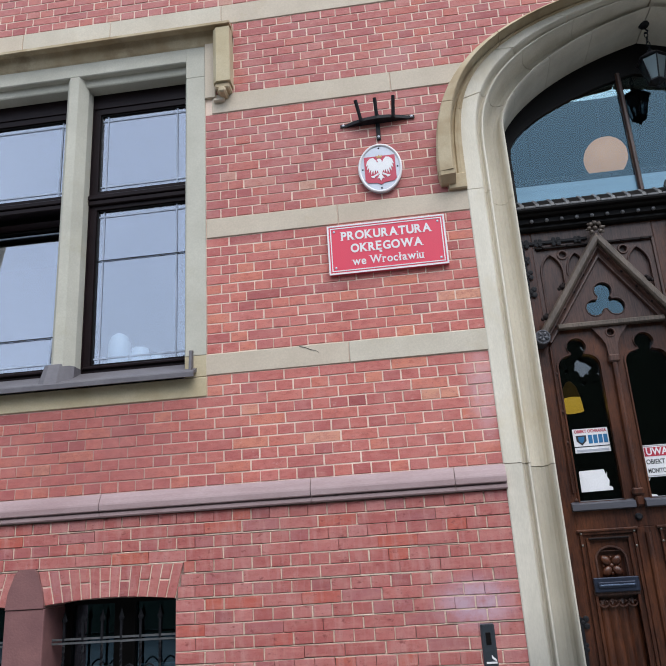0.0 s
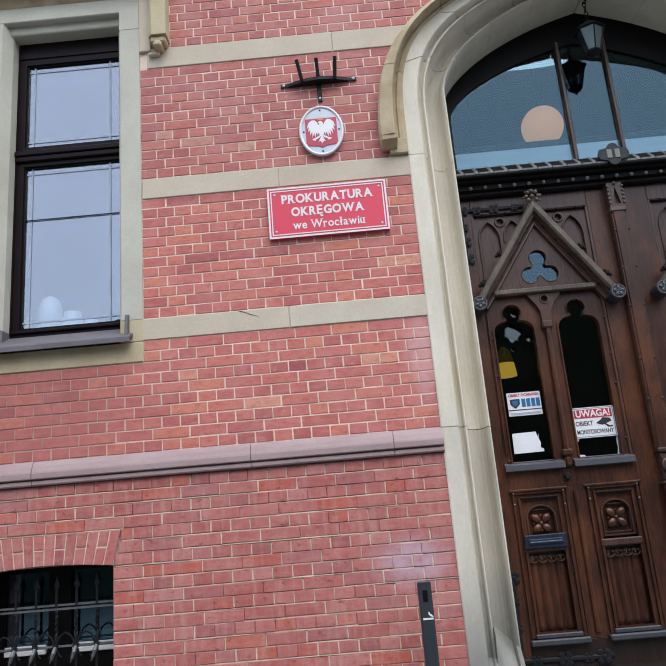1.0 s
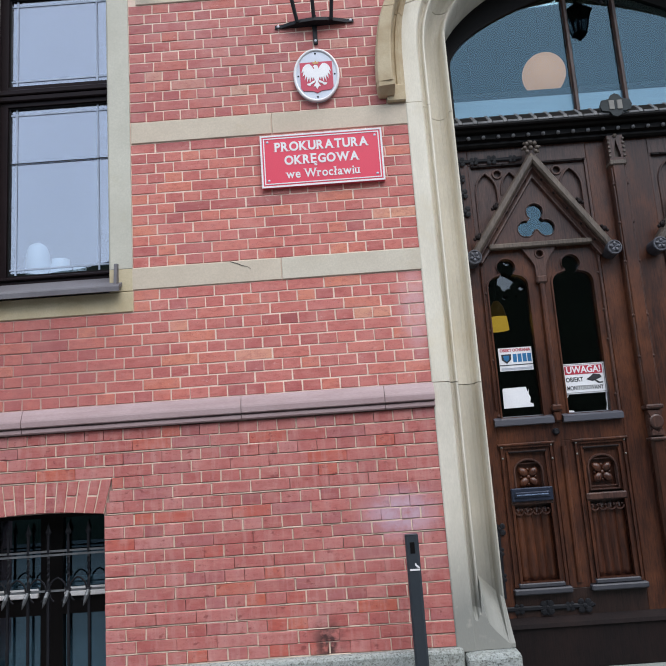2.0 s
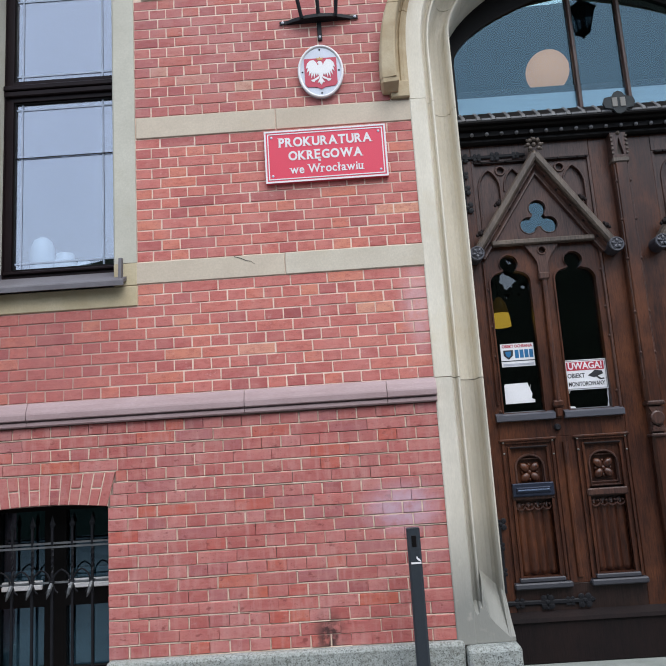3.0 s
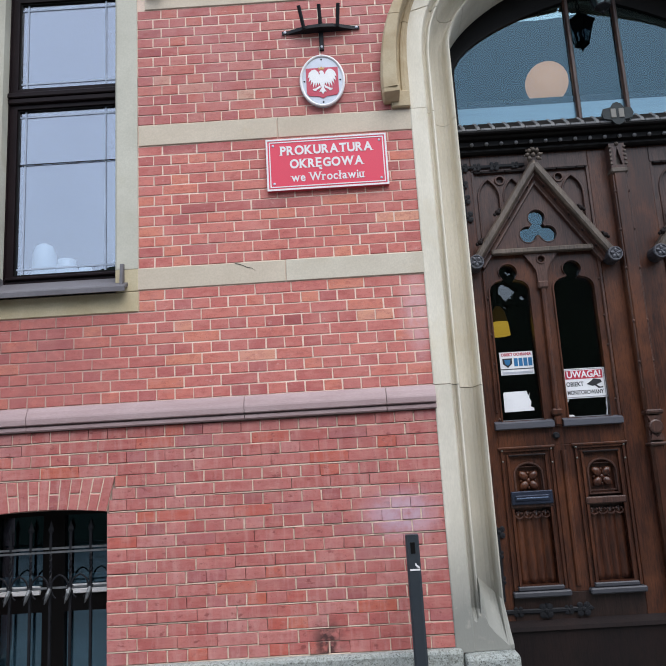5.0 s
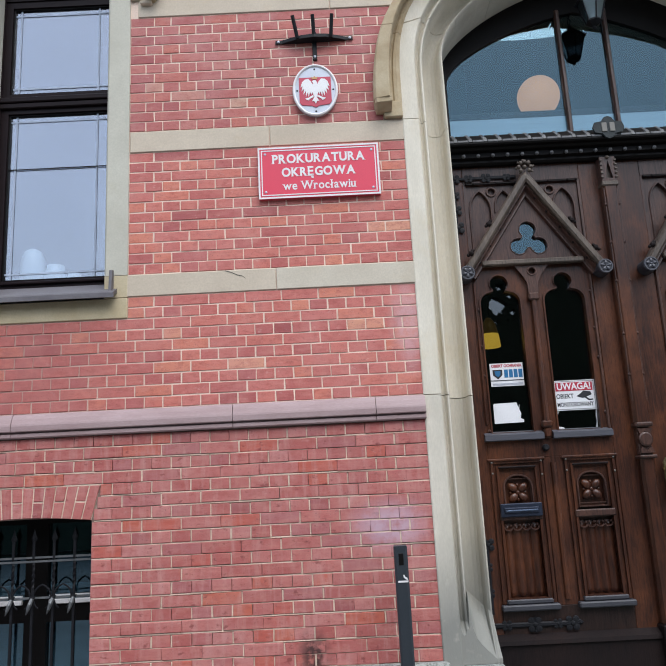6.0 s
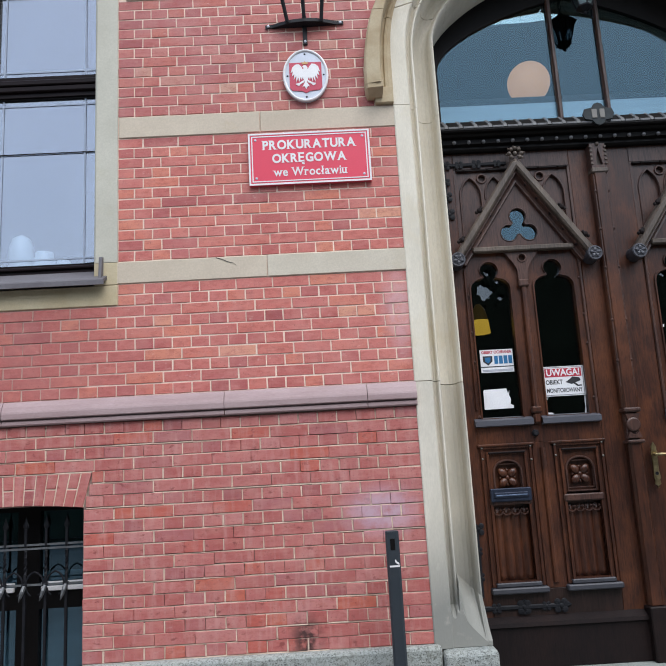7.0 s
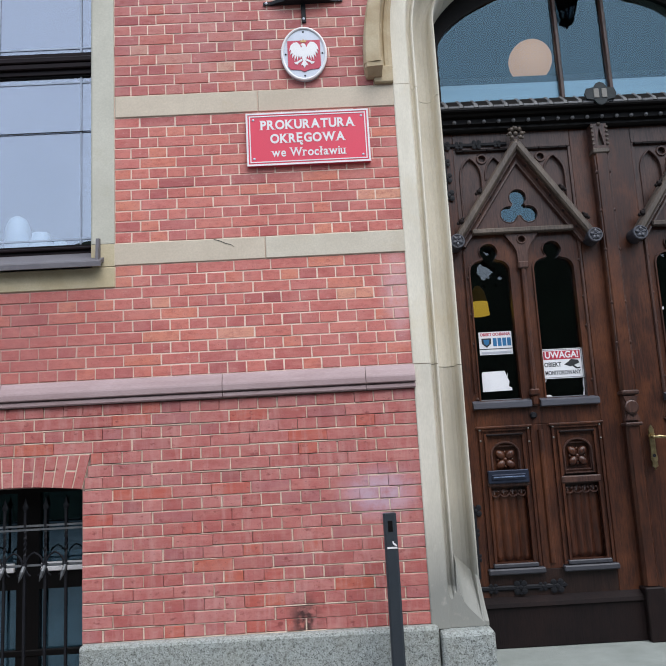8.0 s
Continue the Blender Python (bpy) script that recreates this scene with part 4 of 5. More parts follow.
            p = foot + (top - foot) * k - nrm * 0.038
            part("stud", ball((p.x, y - 0.062, p.z), 0.013, None, 1.0, 7), WOOD_KICK, d)
        for k in (0.17, 0.47):
            p = foot + (top - foot) * k + nrm * 0.05
            bm = ball((p.x, y - 0.095, p.z), 0.022, None, 1.0, 8)
            ball((p.x + s * 0.022, y - 0.09, p.z - 0.012), 0.014, bm, 1.0, 7)
            ball((p.x - s * 0.014, y - 0.09, p.z + 0.022), 0.013, bm, 1.0, 7)
            part("crocket", bm, WOOD_KICK, d)
        c = (foot.x, y - 0.045, foot.z)
        bm = tube([(c[0], y - 0.125, c[2]), (c[0], y - 0.118, c[2]), (c[0], y, c[2])], [0.048, 0.056, 0.056], 16)
        ros = part("rosette", bm, WOOD_BLUE_DARK, d)
        bm = flower((c[0], y - 0.127, c[2]), 0.040, None, 5, turn=18 * s)
        tube([(c[0] + 0.048 * math.cos(radians(a)), y - 0.124, c[2] + 0.048 * math.sin(radians(a))) for a in range(0, 360, 24)], 0.007, 6, True, bm)
        # bluish sheen of the sky is put into the petals' colour
        part("petals", bm, WOOD_BLUE, ros)
    bm = tube([(1.98, y - 0.085, 3.76), (1.982, y - 0.085, 3.83)], [0.022, 0.014], 8)
    ball((1.983, y - 0.09, 3.875), 0.020, bm, 1, 8)
    for a in (0, 50, 90, 130, 180, 225, 315):
        ball((1.983 + 0.046 * math.cos(radians(a)), y - 0.10, 3.872 + 0.042 * math.sin(radians(a))), 0.018, bm, 0.9, 8)
        ball((1.983 + 0.066 * math.cos(radians(a + 8)), y - 0.095, 3.872 + 0.056 * math.sin(radians(a + 8))), 0.010, bm, 0.9, 6)
    smooth(part("finial", bm, WOOD_GREY, d))
    # rail under the gable and the brackets between the panes
    part("gable_rail", box(1.60, 2.36, y - 0.060, y, 3.118, 3.158, 0.008), WOOD_GREY, d)
    bm = plate([(1.84, 3.118), (2.10, 3.118), (2.03, 3.03), (2.005, 2.98), (2.0, 2.87), (1.93, 2.87), (1.925, 2.98), (1.90, 3.03)], [arc(1.967, 3.068, 0.027, 0, 330, 11)], y - 0.030, y + 0.005)
    part("bracket", bm, WOOD_DULL, d)
    part("bracket_eye", tube([(1.967 + 0.031 * math.cos(radians(a)), y - 0.031, 3.068 + 0.031 * math.sin(radians(a))) for a in range(0, 360, 30)], 0.007, 6, closed=True), WOOD_DULL, d)
    part("bracket_capital", box(1.922, 2.004, y - 0.045, y, 2.845, 2.90, 0.01), WOOD_DULL, d)
    part("colonnette", tube([(1.963, y - 0.012, 2.85), (1.958, y - 0.012, 1.95)], 0.022, 8), WOOD, d)
    bm = box(1.918, 1.998, y - 0.04, y, 1.905, 1.955, 0.012)
    box(1.930, 1.986, y - 0.034, y, 1.83, 1.905, 0.014, bm)
    part("colonnette_base", bm, WOOD, d)
    # weathered sills
    for x0, x1 in ((1.505, 1.925), (1.992, 2.415)):
        part("pane_sill", loft([[(x, yy, z) for yy, z in ((y + 0.02, 1.893), (y - 0.045, 1.866), (y - 0.045, 1.828), (y + 0.02, 1.820))] for x in (x0, x1)], closed=True), WOOD_BLUE, d, "grey-blue weathered sill board")
    part("lock_rail", box(1.520, 2.420, y, 0.62, 1.700, 1.840, 0.003), WOOD, d)
    part("knob", tube([(1.935, y - 0.03, 1.765), (1.935, y - 0.02, 1.765), (1.935, y + 0.01, 1.765)], [0.016, 0.024, 0.026], 12), IRON, d)
    # lower panels
    part("bottom_rail", box(1.520, 2.420, y, 0.62, 0.50, 0.70, 0.003), WOOD_RAIL, d)
    part("middle_stile", box(1.905, 2.045, y, 0.62, 0.70, 1.70, 0.003), WOOD, d)
    part("panel_back", box(1.52, 2.42, 0.585, 0.62, 0.70, 1.70), WOOD, d)
    part("panel_roll", tube([(1.975, y - 0.004, 0.74), (1.975, y - 0.004, 1.66)], 0.020, 8), WOOD, d)
    for n, (x0, x1) in enumerate(((1.520, 1.905), (2.045, 2.420))):
        c = (x0 + x1) / 2
        fr = part("panel_frame", plate(rect(x0, x1, 0.70, 1.70), [rect(x0 + 0.055, x1 - 0.055, 0.75, 1.640)], y + 0.008, 0.59), WOOD, d)
        part("panel_moulding", plate(rect(x0 + 0.048, x1 - 0.048, 0.745, 1.647), [rect(x0 + 0.066, x1 - 0.066, 0.76, 1.628)], y - 0.012, y + 0.02), WOOD, d)
        bm = bmesh.new()
        for a in (x0 + 0.02, x1 - 0.02):
            for z in (0.80, 0.98, 1.16, 1.34, 1.52, 1.66):
                ball((a, y + 0.006, z), 0.006, bm, 1, 6)
        part("stud", bm, WOOD_DULL, d)
        part("panel_drip", box(x0 - 0.012, x1 + 0.012, y - 0.022, y + 0.01, 1.682, 1.702, 0.006), WOOD, d)
        outer = rect(x0 + 0.010, x1 - 0.010, 0.725, 1.684)
        part("outer_moulding", plate(outer, [rect(x0 + 0.026, x1 - 0.026, 0.742, 1.668)], y - 0.010, y + 0.012), WOOD, d)
        for a, z in ((x0 + 0.018, 1.676), (x1 - 0.018, 1.676), (x0 + 0.075, 1.638), (x1 - 0.075, 1.638), (x0 + 0.018, 1.60), (x1 - 0.018, 1.58)):
            part("stud", ball((a, y - 0.012, z), 0.0075, None, 1, 6), STUD, d)
        part("hood_notch", box(x0 + 0.060, x1 - 0.060, y - 0.022, y + 0.012, 1.632, 1.646, 0.004), WOOD_KICK, d)
        # niche with carved flower
        arch = [(c - 0.10, 1.345), (c + 0.10, 1.345)] + arc(c, 1.50, 0.10, 0, 180, 10, 0.085)
        part("niche", plate(rect(x0 + 0.056, x1 - 0.056, 1.34, 1.638), [arch], y + 0.012, 0.586), WOOD, d)
        part("niche_edge", tube([(x, y + 0.010, z) for x, z in arch], 0.008, 6, closed=True), WOOD_DULL, d)
        bm = flower((c, y + 0.030, 1.462), 0.082, None, 4)
        part("carved_flower", smooth_bm(bm), WOOD, d, "carved four-petal flower")
        part("flower_frame", tube([(c + a, y + 0.024, 1.462 + b) for a, b in ((-0.092, -0.095), (0.092, -0.095), (0.092, 0.095), (-0.092, 0.095))], 0.007, 6, closed=True), WOOD_DULL, d)
        part("panel_ledge", box(x0 + 0.045, x1 - 0.045, y - 0.02, 0.59, 1.275, 1.325, 0.008), WOOD_DULL, d)
        # linenfold
        rings = []
        for z, k in ((0.778, 0.6), (0.80, 1.0), (1.21, 1.0), (1.245, 0.5)):
            row = []
            for i in range(41):
                u = i / 40
                x = x0 + 0.062 + (x1 - x0 - 0.124) * u
                f = 0.5 + 0.5 * math.cos(u * 2 * math.pi * 4 + math.pi)
                row.append((x, 0.582 - k * 0.022 * (0.25 + 0.75 * f ** 0.6) * (1 if 0.02 < u < 0.98 else 0), z + 0.012 * f * (1 if z > 1 else -1)))
            rings.append(row)
        part("linenfold", loft(rings), WOOD, d, "linenfold oak panel")
        bm = bmesh.new()
        for i in range(4):
            cx = x0 + 0.10 + (x1 - x0 - 0.20) * i / 3
            tube([(cx + 0.030 * math.cos(radians(a)), y + 0.012, 1.232 - 0.028 * math.sin(radians(a))) for a in range(0, 181, 20)], 0.006, 6, bm=bm)
            ball((cx - 0.018, y + 0.012, 1.240), 0.009, bm, 1, 6)
            ball((cx + 0.018, y + 0.012, 1.240), 0.009, bm, 1, 6)
        part("scroll_carving", bm, WOOD_DULL, d)
        # stepped weather ledges
        bm = box(x0 + 0.035, x1 - 0.035, y - 0.030, y + 0.02, 0.722, 0.752, 0.006)
        part("panel_sill", bm, WOOD_BLUE_DARK, d, "grey-blue weathered ledge")
        part("panel_sill", box(x0 - 0.006, x1 + 0.006, y - 0.052, y + 0.02, 0.680, 0.720, 0.008), WOOD_BLUE_DARK, d)
    # kick board
    part("kick_ledge", loft([[(x, yy, z) for yy, z in ((y + 0.01, 0.535), (y - 0.06, 0.496), (y - 0.065, 0.470), (y + 0.01, 0.465))] for x in (1.36, 2.653)], closed=True), WOOD_KICK, d)
    part("kick_board", box(1.36, 2.653, y - 0.045, 0.62, 0.203, 0.467, 0.004), WOOD_KICK, d)
    # iron hinge straps
    bm = iron_strap([(1.38, y - 0.012, 0.590), (2.00, y - 0.012, 0.586)], 0.017, [(1.42, y - 0.015, 0.590, 0.022), (1.54, y - 0.015, 0.589, 0.024), (1.73, y - 0.015, 0.588, 0.034), (1.885, y - 0.015, 0.587, 0.022), (1.985, y - 0.015, 0.586, 0.034)])
    tube([(2.0, y - 0.012, 0.586), (2.035, y - 0.012, 0.592), (2.06, y - 0.012, 0.588)], [0.012, 0.020, 0.003], 6, bm=bm, flat=0.5)
    for k in (-1, 1):
        tube([(1.69, y - 0.012, 0.588), (1.71, y - 0.012, 0.588 + k * 0.030), (1.735, y - 0.012, 0.588 + k * 0.044), (1.76, y - 0.012, 0.588 + k * 0.030)], [0.006, 0.008, 0.009, 0.004], 6, bm=bm, flat=0.5)
    part("hinge_strap", bm, IRON, d, "black wrought-iron hinge strap")
    bm = iron_strap([(1.452, y - 0.012, 0.66), (1.452, y - 0.012, 1.15)], 0.012, [(1.452, y - 0.015, 0.80, 0.020), (1.452, y - 0.015, 0.97, 0.020), (1.462, y - 0.015, 1.12, 0.030)])
    part("hinge_strap", bm, IRON, d)
    bm = iron_strap([(1.38, y - 0.012, 3.835), (1.93, y - 0.012, 3.835)], 0.014, [(1.46, y - 0.015, 3.835, 0.026), (1.565, y - 0.015, 3.835, 0.022), (1.70, y - 0.015, 3.835, 0.026), (1.86, y - 0.015, 3.835, 0.020)])
    part("hinge_strap", bm, IRON, d)
    bm = iron_strap([(1.445, y - 0.012, 3.80), (1.445, y - 0.012, 3.42)], 0.012, [(1.455, y - 0.015, 3.70, 0.022), (1.455, y - 0.015, 3.58, 0.028), (1.458, y - 0.015, 3.44, 0.032)])
    part("hinge_strap", bm, IRON, d)
    bm = bmesh.new()
    for z in (2.0, 2.4, 2.62, 2.9):
        ball((2.395, y, z), 0.012, bm, 1, 6)
        ball((1.548, y, z - 0.1), 0.012, bm, 1, 6)
    part("stud", bm, WOOD_DULL, d)
    part("edge_moulding", tube([(2.405, y - 0.003, 1.85), (2.405, y - 0.003, 3.12)], 0.012, 6), WOOD_DULL, d)
    part("edge_moulding", tube([(1.535, y - 0.003, 1.95), (1.535, y - 0.003, 3.0)], 0.010, 6), WOOD, d)
    return d


def smooth_bm(bm):
    for f in bm.faces:
        f.smooth = True
    return bm


leaf = door_leaf("door_1", "closed dark carved oak door leaf with gable and two narrow panes")
right_leaf = copy_thing(leaf, Matrix.Translation((3.33, 0.56, 0.2)) @ Matrix.Diagonal((-1, 1, 1, 1)))
right_leaf.name = "door_2"
ORIGIN["door_2"] = Vector((3.33, 0.56, 0.2))

# letter slot on the left leaf, lever handle on the other
slot = part("letter_slot", box(1.567, 1.857, 0.495, 0.53, 1.298, 1.390, 0.006), BLUE_STEEL)
tagged(slot, "blue-grey steel letter slot plate on the door", "letter slot")
ORIGIN[slot.name] = Vector()
part("flap", box(1.590, 1.832, 0.486, 0.498, 1.322, 1.362, 0.005), BLUE_STEEL, slot)
part("flap_edge", box(1.600, 1.822, 0.480, 0.488, 1.336, 1.346, 0.002), plain("bright_edge", (0.18, 0.24, 0.36), 0.25, metal=0.6, bump=0.0), slot)

handle = thing("door_handle", (2.745, 0.50, 1.5), "ornate brass lever handle with a long back plate", "door handle")
outline = [(2.73, 1.335), (2.745, 1.352), (2.768, 1.360), (2.762, 1.39), (2.772, 1.41), (2.764, 1.45), (2.764, 1.56), (2.772, 1.585), (2.762, 1.60), (2.766, 1.62), (2.745, 1.645), (2.738, 1.655)]
outline = [(2.738 + 0.72 * (x - 2.738), z) for x, z in outline]
outline = outline + [(2 * 2.738 - x, z) for x, z in reversed(outline)]
part("back_plate", plate(outline, [], 0.487, 0.50), BRASS, handle)
part("keyhole", tube([(2.738, 0.482, 1.435), (2.738, 0.489, 1.435)], 0.012, 10), IRON, handle)
bm = tube([(2.738, 0.495, 1.565), (2.738, 0.44, 1.565)], 0.012, 10)
tube([(2.738, 0.44, 1.565), (2.77, 0.435, 1.567), (2.83, 0.435, 1.560), (2.875, 0.437, 1.553)], [0.011, 0.012, 0.011, 0.014], 10, bm=bm)
smooth(part("lever", bm, BRASS, handle))

# centre post with a small gabled head
post = thing("centre_post", (2.61, 0.5, 0.2), "dark carved oak post covering the meeting of the door leaves", "door post", kind="structure")
part("post_shaft", loft([[(x, yy, z) for x, yy in ((2.545, 0.56), (2.545, 0.485), (2.565, 0.455), (2.645, 0.455), (2.665, 0.485), (2.665, 0.56))] for z in (1.905, 3.70)], closed=True), WOOD, post)
part("post_shaft", loft([[(x, yy, z) for x, yy in ((2.555, 0.56), (2.555, 0.485), (2.572, 0.46), (2.640, 0.46), (2.657, 0.485), (2.657, 0.56))] for z in (0.56, 1.66)], closed=True), WOOD, post)
part("post_foot", box(2.540, 2.672, 0.43, 0.60, 0.2, 0.555, 0.008), WOOD_KICK, post)
for x in (2.556, 2.654):
    part("post_edge", tube([(x, 0.472, 2.06), (x, 0.472, 3.68)], 0.008, 6), WOOD_DULL, post)
    bm = bmesh.new()
    for z in (2.25, 2.55, 2.95, 3.25, 3.55):
        ball((x, 0.468, z), 0.013, bm, 1, 6)
    part("stud", bm, WOOD_DULL, post)
bm = box(2.540, 2.668, 0.445, 0.56, 3.695, 3.735, 0.008)
part("post_cap", bm, WOOD_GREY, post)
part("post_gable", plate([(2.545, 3.735), (2.662, 3.735), (2.662, 3.93), (2.545, 3.93)], [[(2.575, 3.755), (2.634, 3.755), (2.605, 3.90)]], 0.452, 0.56), WOOD_DULL, post)
part("post_gable_panel", box(2.56, 2.65, 0.485, 0.55, 3.74, 3.92), WOOD_GREY, post)
for k in range(5):
    z = 3.765 + 0.034 * k
    for x in (2.549, 2.659):
        part("notch", box(x - 0.010, x + 0.010, 0.442, 0.456, z - 0.008, z + 0.008, 0.003), WOOD_GREY, post)
part("post_finial", ball((2.604, 0.45, 3.925), 0.016, None, 1, 8), WOOD_GREY, post)
bm = box(2.542, 2.668, 0.44, 0.56, 1.872, 1.905, 0.01)
box(2.542, 2.668, 0.44, 0.56, 1.652, 1.676, 0.008, bm)
box(2.560, 2.650, 0.480, 0.56, 1.676, 1.872, 0.004, bm)
part("post_knot", bm, WOOD_DULL, post)
bm = tube([(2.605, 0.448, 1.785), (2.605, 0.455, 1.785), (2.605, 0.50, 1.785)], [0.040, 0.050, 0.050], 16)
part("knot_disc", bm, WOOD_DULL, post)
for k, z in ((1, 1.690), (-1, 1.862)):
    part("knot_wedge", plate([(2.552, z), (2.658, z), (2.640, z + k * 0.045), (2.605, z + k * 0.020), (2.570, z + k * 0.045)], [], 0.455, 0.50), WOOD_DULL, post)
post.location.x += 0.018
handle.location.x += 0.016

# cornice over the door: studded band and a crest of small sloped tiles
corn = thing("door_cornice", (XC, 0.45, 3.94), "black-brown oak cornice with studs and a tiled crest", "cornice", kind="structure")
prof = [(0.60, 3.93), (0.50, 3.93), (0.485, 3.945), (0.485, 3.962), (0.455, 3.975), (0.455, 4.012), (0.425, 4.020), (0.410, 4.035), (0.380, 4.040), (0.372, 4.052), (0.372, 4.070), (0.40, 4.076), (0.60, 4.10)]
part("cornice_moulding", loft([[(x, yy, z) for yy, z in prof] for x in (1.36, 2 * XC - 1.36)], closed=True), FRAME_DARK, corn)
for k in range(22):
    x = 1.415 + 0.1125 * k
    part("stud", ball((x, 0.440, 3.982), 0.0155, None, 1, 8), CREST, corn)
    ring = [(x - 0.055, 0.378, 4.072), (x + 0.043, 0.378, 4.072), (x + 0.028, 0.392, 4.086), (x - 0.055, 0.392, 4.086)]
    back = [(a, b + 0.040, c + 0.060) for a, b, c in ring]
    part("crest_tile", loft([ring, back], closed=True), FRAME_DARK, corn)
    part("crest_rib", loft([[(x + 0.036, 0.368, 4.066), (x + 0.062, 0.368, 4.066), (x + 0.062, 0.384, 4.098), (x + 0.036, 0.384, 4.098)],
                            [(x + 0.022, 0.432, 4.128), (x + 0.042, 0.432, 4.128), (x + 0.042, 0.445, 4.160), (x + 0.022, 0.445, 4.160)]], closed=True), CREST, corn)
    part("crest_lip", box(x - 0.048, x + 0.034, 0.366, 0.380, 4.060, 4.080, 0.004), CREST, corn)
part("crest_back", box(1.36, 2 * XC - 1.36, 0.45, 0.60, 4.07, 4.150, 0.004), FRAME_DARK, corn)
plaque = thing("plaque", (2.625, 0.36, 4.125), "small grey bronze quatrefoil plaque on the cornice", "plaque")
shape = [(2.505, 4.125), (2.520, 4.085), (2.575, 4.075), (2.595, 4.045), (2.625, 4.033), (2.655, 4.045), (2.675, 4.075), (2.730, 4.085), (2.745, 4.125), (2.730, 4.165), (2.675, 4.175), (2.655, 4.205), (2.625, 4.217), (2.595, 4.205), (2.575, 4.175), (2.520, 4.165)]
part("plate", plate(shape, [], 0.352, 0.368), VERDIGRIS, plaque)
for x in (2.592, 2.652):
    part("bar", box(x - 0.02, x + 0.02, 0.346, 0.353, 4.088, 4.162, 0.003), STUD, plaque, "plain raised bar")

# fanlight: dark frame, two bars, pane, pale strip that stands for a reflection
fan = thing("window_4", (XC, 0.62, 4.14), "arched fanlight with two bars over the door", "window", kind="structure")


def quad(p0, p1, p2, p3, n):
    out = []
    for i in range(n + 1):
        t = i / n
        k = ((1 - t) ** 3, 3 * t * (1 - t) ** 2, 3 * t * t * (1 - t), t ** 3)
        out.append((sum(w * q[0] for w, q in zip(k, (p0, p1, p2, p3))), sum(w * q[1] for w, q in zip(k, (p0, p1, p2, p3)))))
    return out


inner = [(3.80, 4.14), (1.475, 4.14)] + quad((1.475, 4.66), (1.475, 4.93), (2.12, 5.19), (2.56, 5.285), 14) + quad((2.56, 5.285), (2.90, 5.215), (3.78, 4.86), (3.80, 4.50), 14)[1:]
rim = [(1.33, 4.06), (1.33, 4.70)] + [tuple(nose_line(t / 12) + Vector((-0.06, 0.06))) for t in range(0, 13)]
rim = rim[:-1] + [side(p, True) for p in reversed(rim)]
part("window_frame", plate(rim, [inner], 0.59, 0.68), FRAME_DARK, fan)
pane = part("pane", box(1.40, 3.86, 0.607, 0.611, 4.10, 5.40), GLASS_CLEAR, fan)
pane.visible_shadow = False
part("reflection_strip", box(1.40, 3.86, 0.613, 0.617, 4.10, 4.372), REFLECTED_BAND, fan, "pale blue strip for the reflection along the foot of the pane")
# beam added to cut off the foot of the moon-like disc
part("disc_cut_beam", box(1.30, 3.96, 0.70, 0.78, 4.15, 4.478, 0.004), FRAME_DARK, fan)
for x in (2.428, 2.814):
    part("glazing_bar", loft([[(xx, yy, z) for xx, yy in ((x - 0.020, 0.606), (x - 0.020, 0.585), (x - 0.010, 0.570), (x + 0.010, 0.570), (x + 0.020, 0.585), (x + 0.020, 0.606))] for z in (4.10, 5.30)], closed=True), WOOD_DULL, fan)
# moon-like disc of the fanlight as an added glowing ball on a cable, and yellow shade in the hall
globe = smooth(part("globe_lamp", ball((2.338, 1.00, 4.768), 0.180, None, 1, 28), GLOBE))
tagged(globe, "round pale orange glowing ball added behind the fanlight", "lamp")
tube_bm = tube([(2.338, 1.00, 4.948), (2.338, 1.00, 5.99)], 0.004, 6)
part("cable", tube_bm, FRAME_DARK, globe)
shade = part("pendant_shade", loft([[(1.775 + r * math.cos(a * math.pi / 8), 1.25 + r * math.sin(a * math.pi / 8), z) for a in range(16)] for r, z in ((0.085, 2.64), (0.080, 2.70), (0.074, 2.75))], closed=True), LAMP_YELLOW)
tagged(smooth(shade), "yellow glowing pendant lamp shade in the hall", "lamp")
smooth(part("shade_top", loft([[(1.775 + r * math.cos(a * math.pi / 8), 1.25 + r * math.sin(a * math.pi / 8), z) for a in range(16)] for r, z in ((0.074, 2.75), (0.055, 2.84), (0.02, 2.89))], closed=True), glow_material("dim_shade", (0.35, 0.20, 0.03), 0.06), shade))
part("cable", tube([(1.775, 1.25, 2.90), (1.775, 1.25, 5.99)], 0.004, 6), FRAME_DARK, shade)

# hanging lantern under the crown of the arch
lan = thing("lantern", (2.63, 0.36, 4.99), "black iron hexagonal hanging lantern with blue-green glass", "lantern")
cx, cy = 2.63, 0.36


def hexa(r, z, turn=30):
    return [(cx + r * math.cos(radians(turn + 60 * k)), cy + r * math.sin(radians(turn + 60 * k)), z) for k in range(6)]


part("roof", loft([hexa(0.130, 5.215), hexa(0.125, 5.225), hexa(0.06, 5.275), hexa(0.025, 5.300), hexa(0.02, 5.32)], closed=True), IRON, lan)
part("glass_body", loft([hexa(0.055, 5.03), hexa(0.105, 5.21)], closed=True), glass_material("lantern_glass", 0.16, (0.75, 0.9, 0.92), (0.42, 0.47, 0.50), 0.35), lan)
for k in range(6):
    a, b = hexa(0.058, 5.03)[k], hexa(0.110, 5.215)[k]
    part("rib", tube([a, b], 0.006, 6), IRON, lan)
part("base", loft([hexa(0.02, 4.99), hexa(0.045, 5.005), hexa(0.066, 5.02), hexa(0.062, 5.035)], closed=True), IRON, lan)
part("drop", ball((cx, cy, 4.978), 0.015, None, 1, 8), IRON, lan)
part("candle", tube([(cx, cy, 5.03), (cx, cy, 5.14)], 0.016, 8), PAPER, lan)
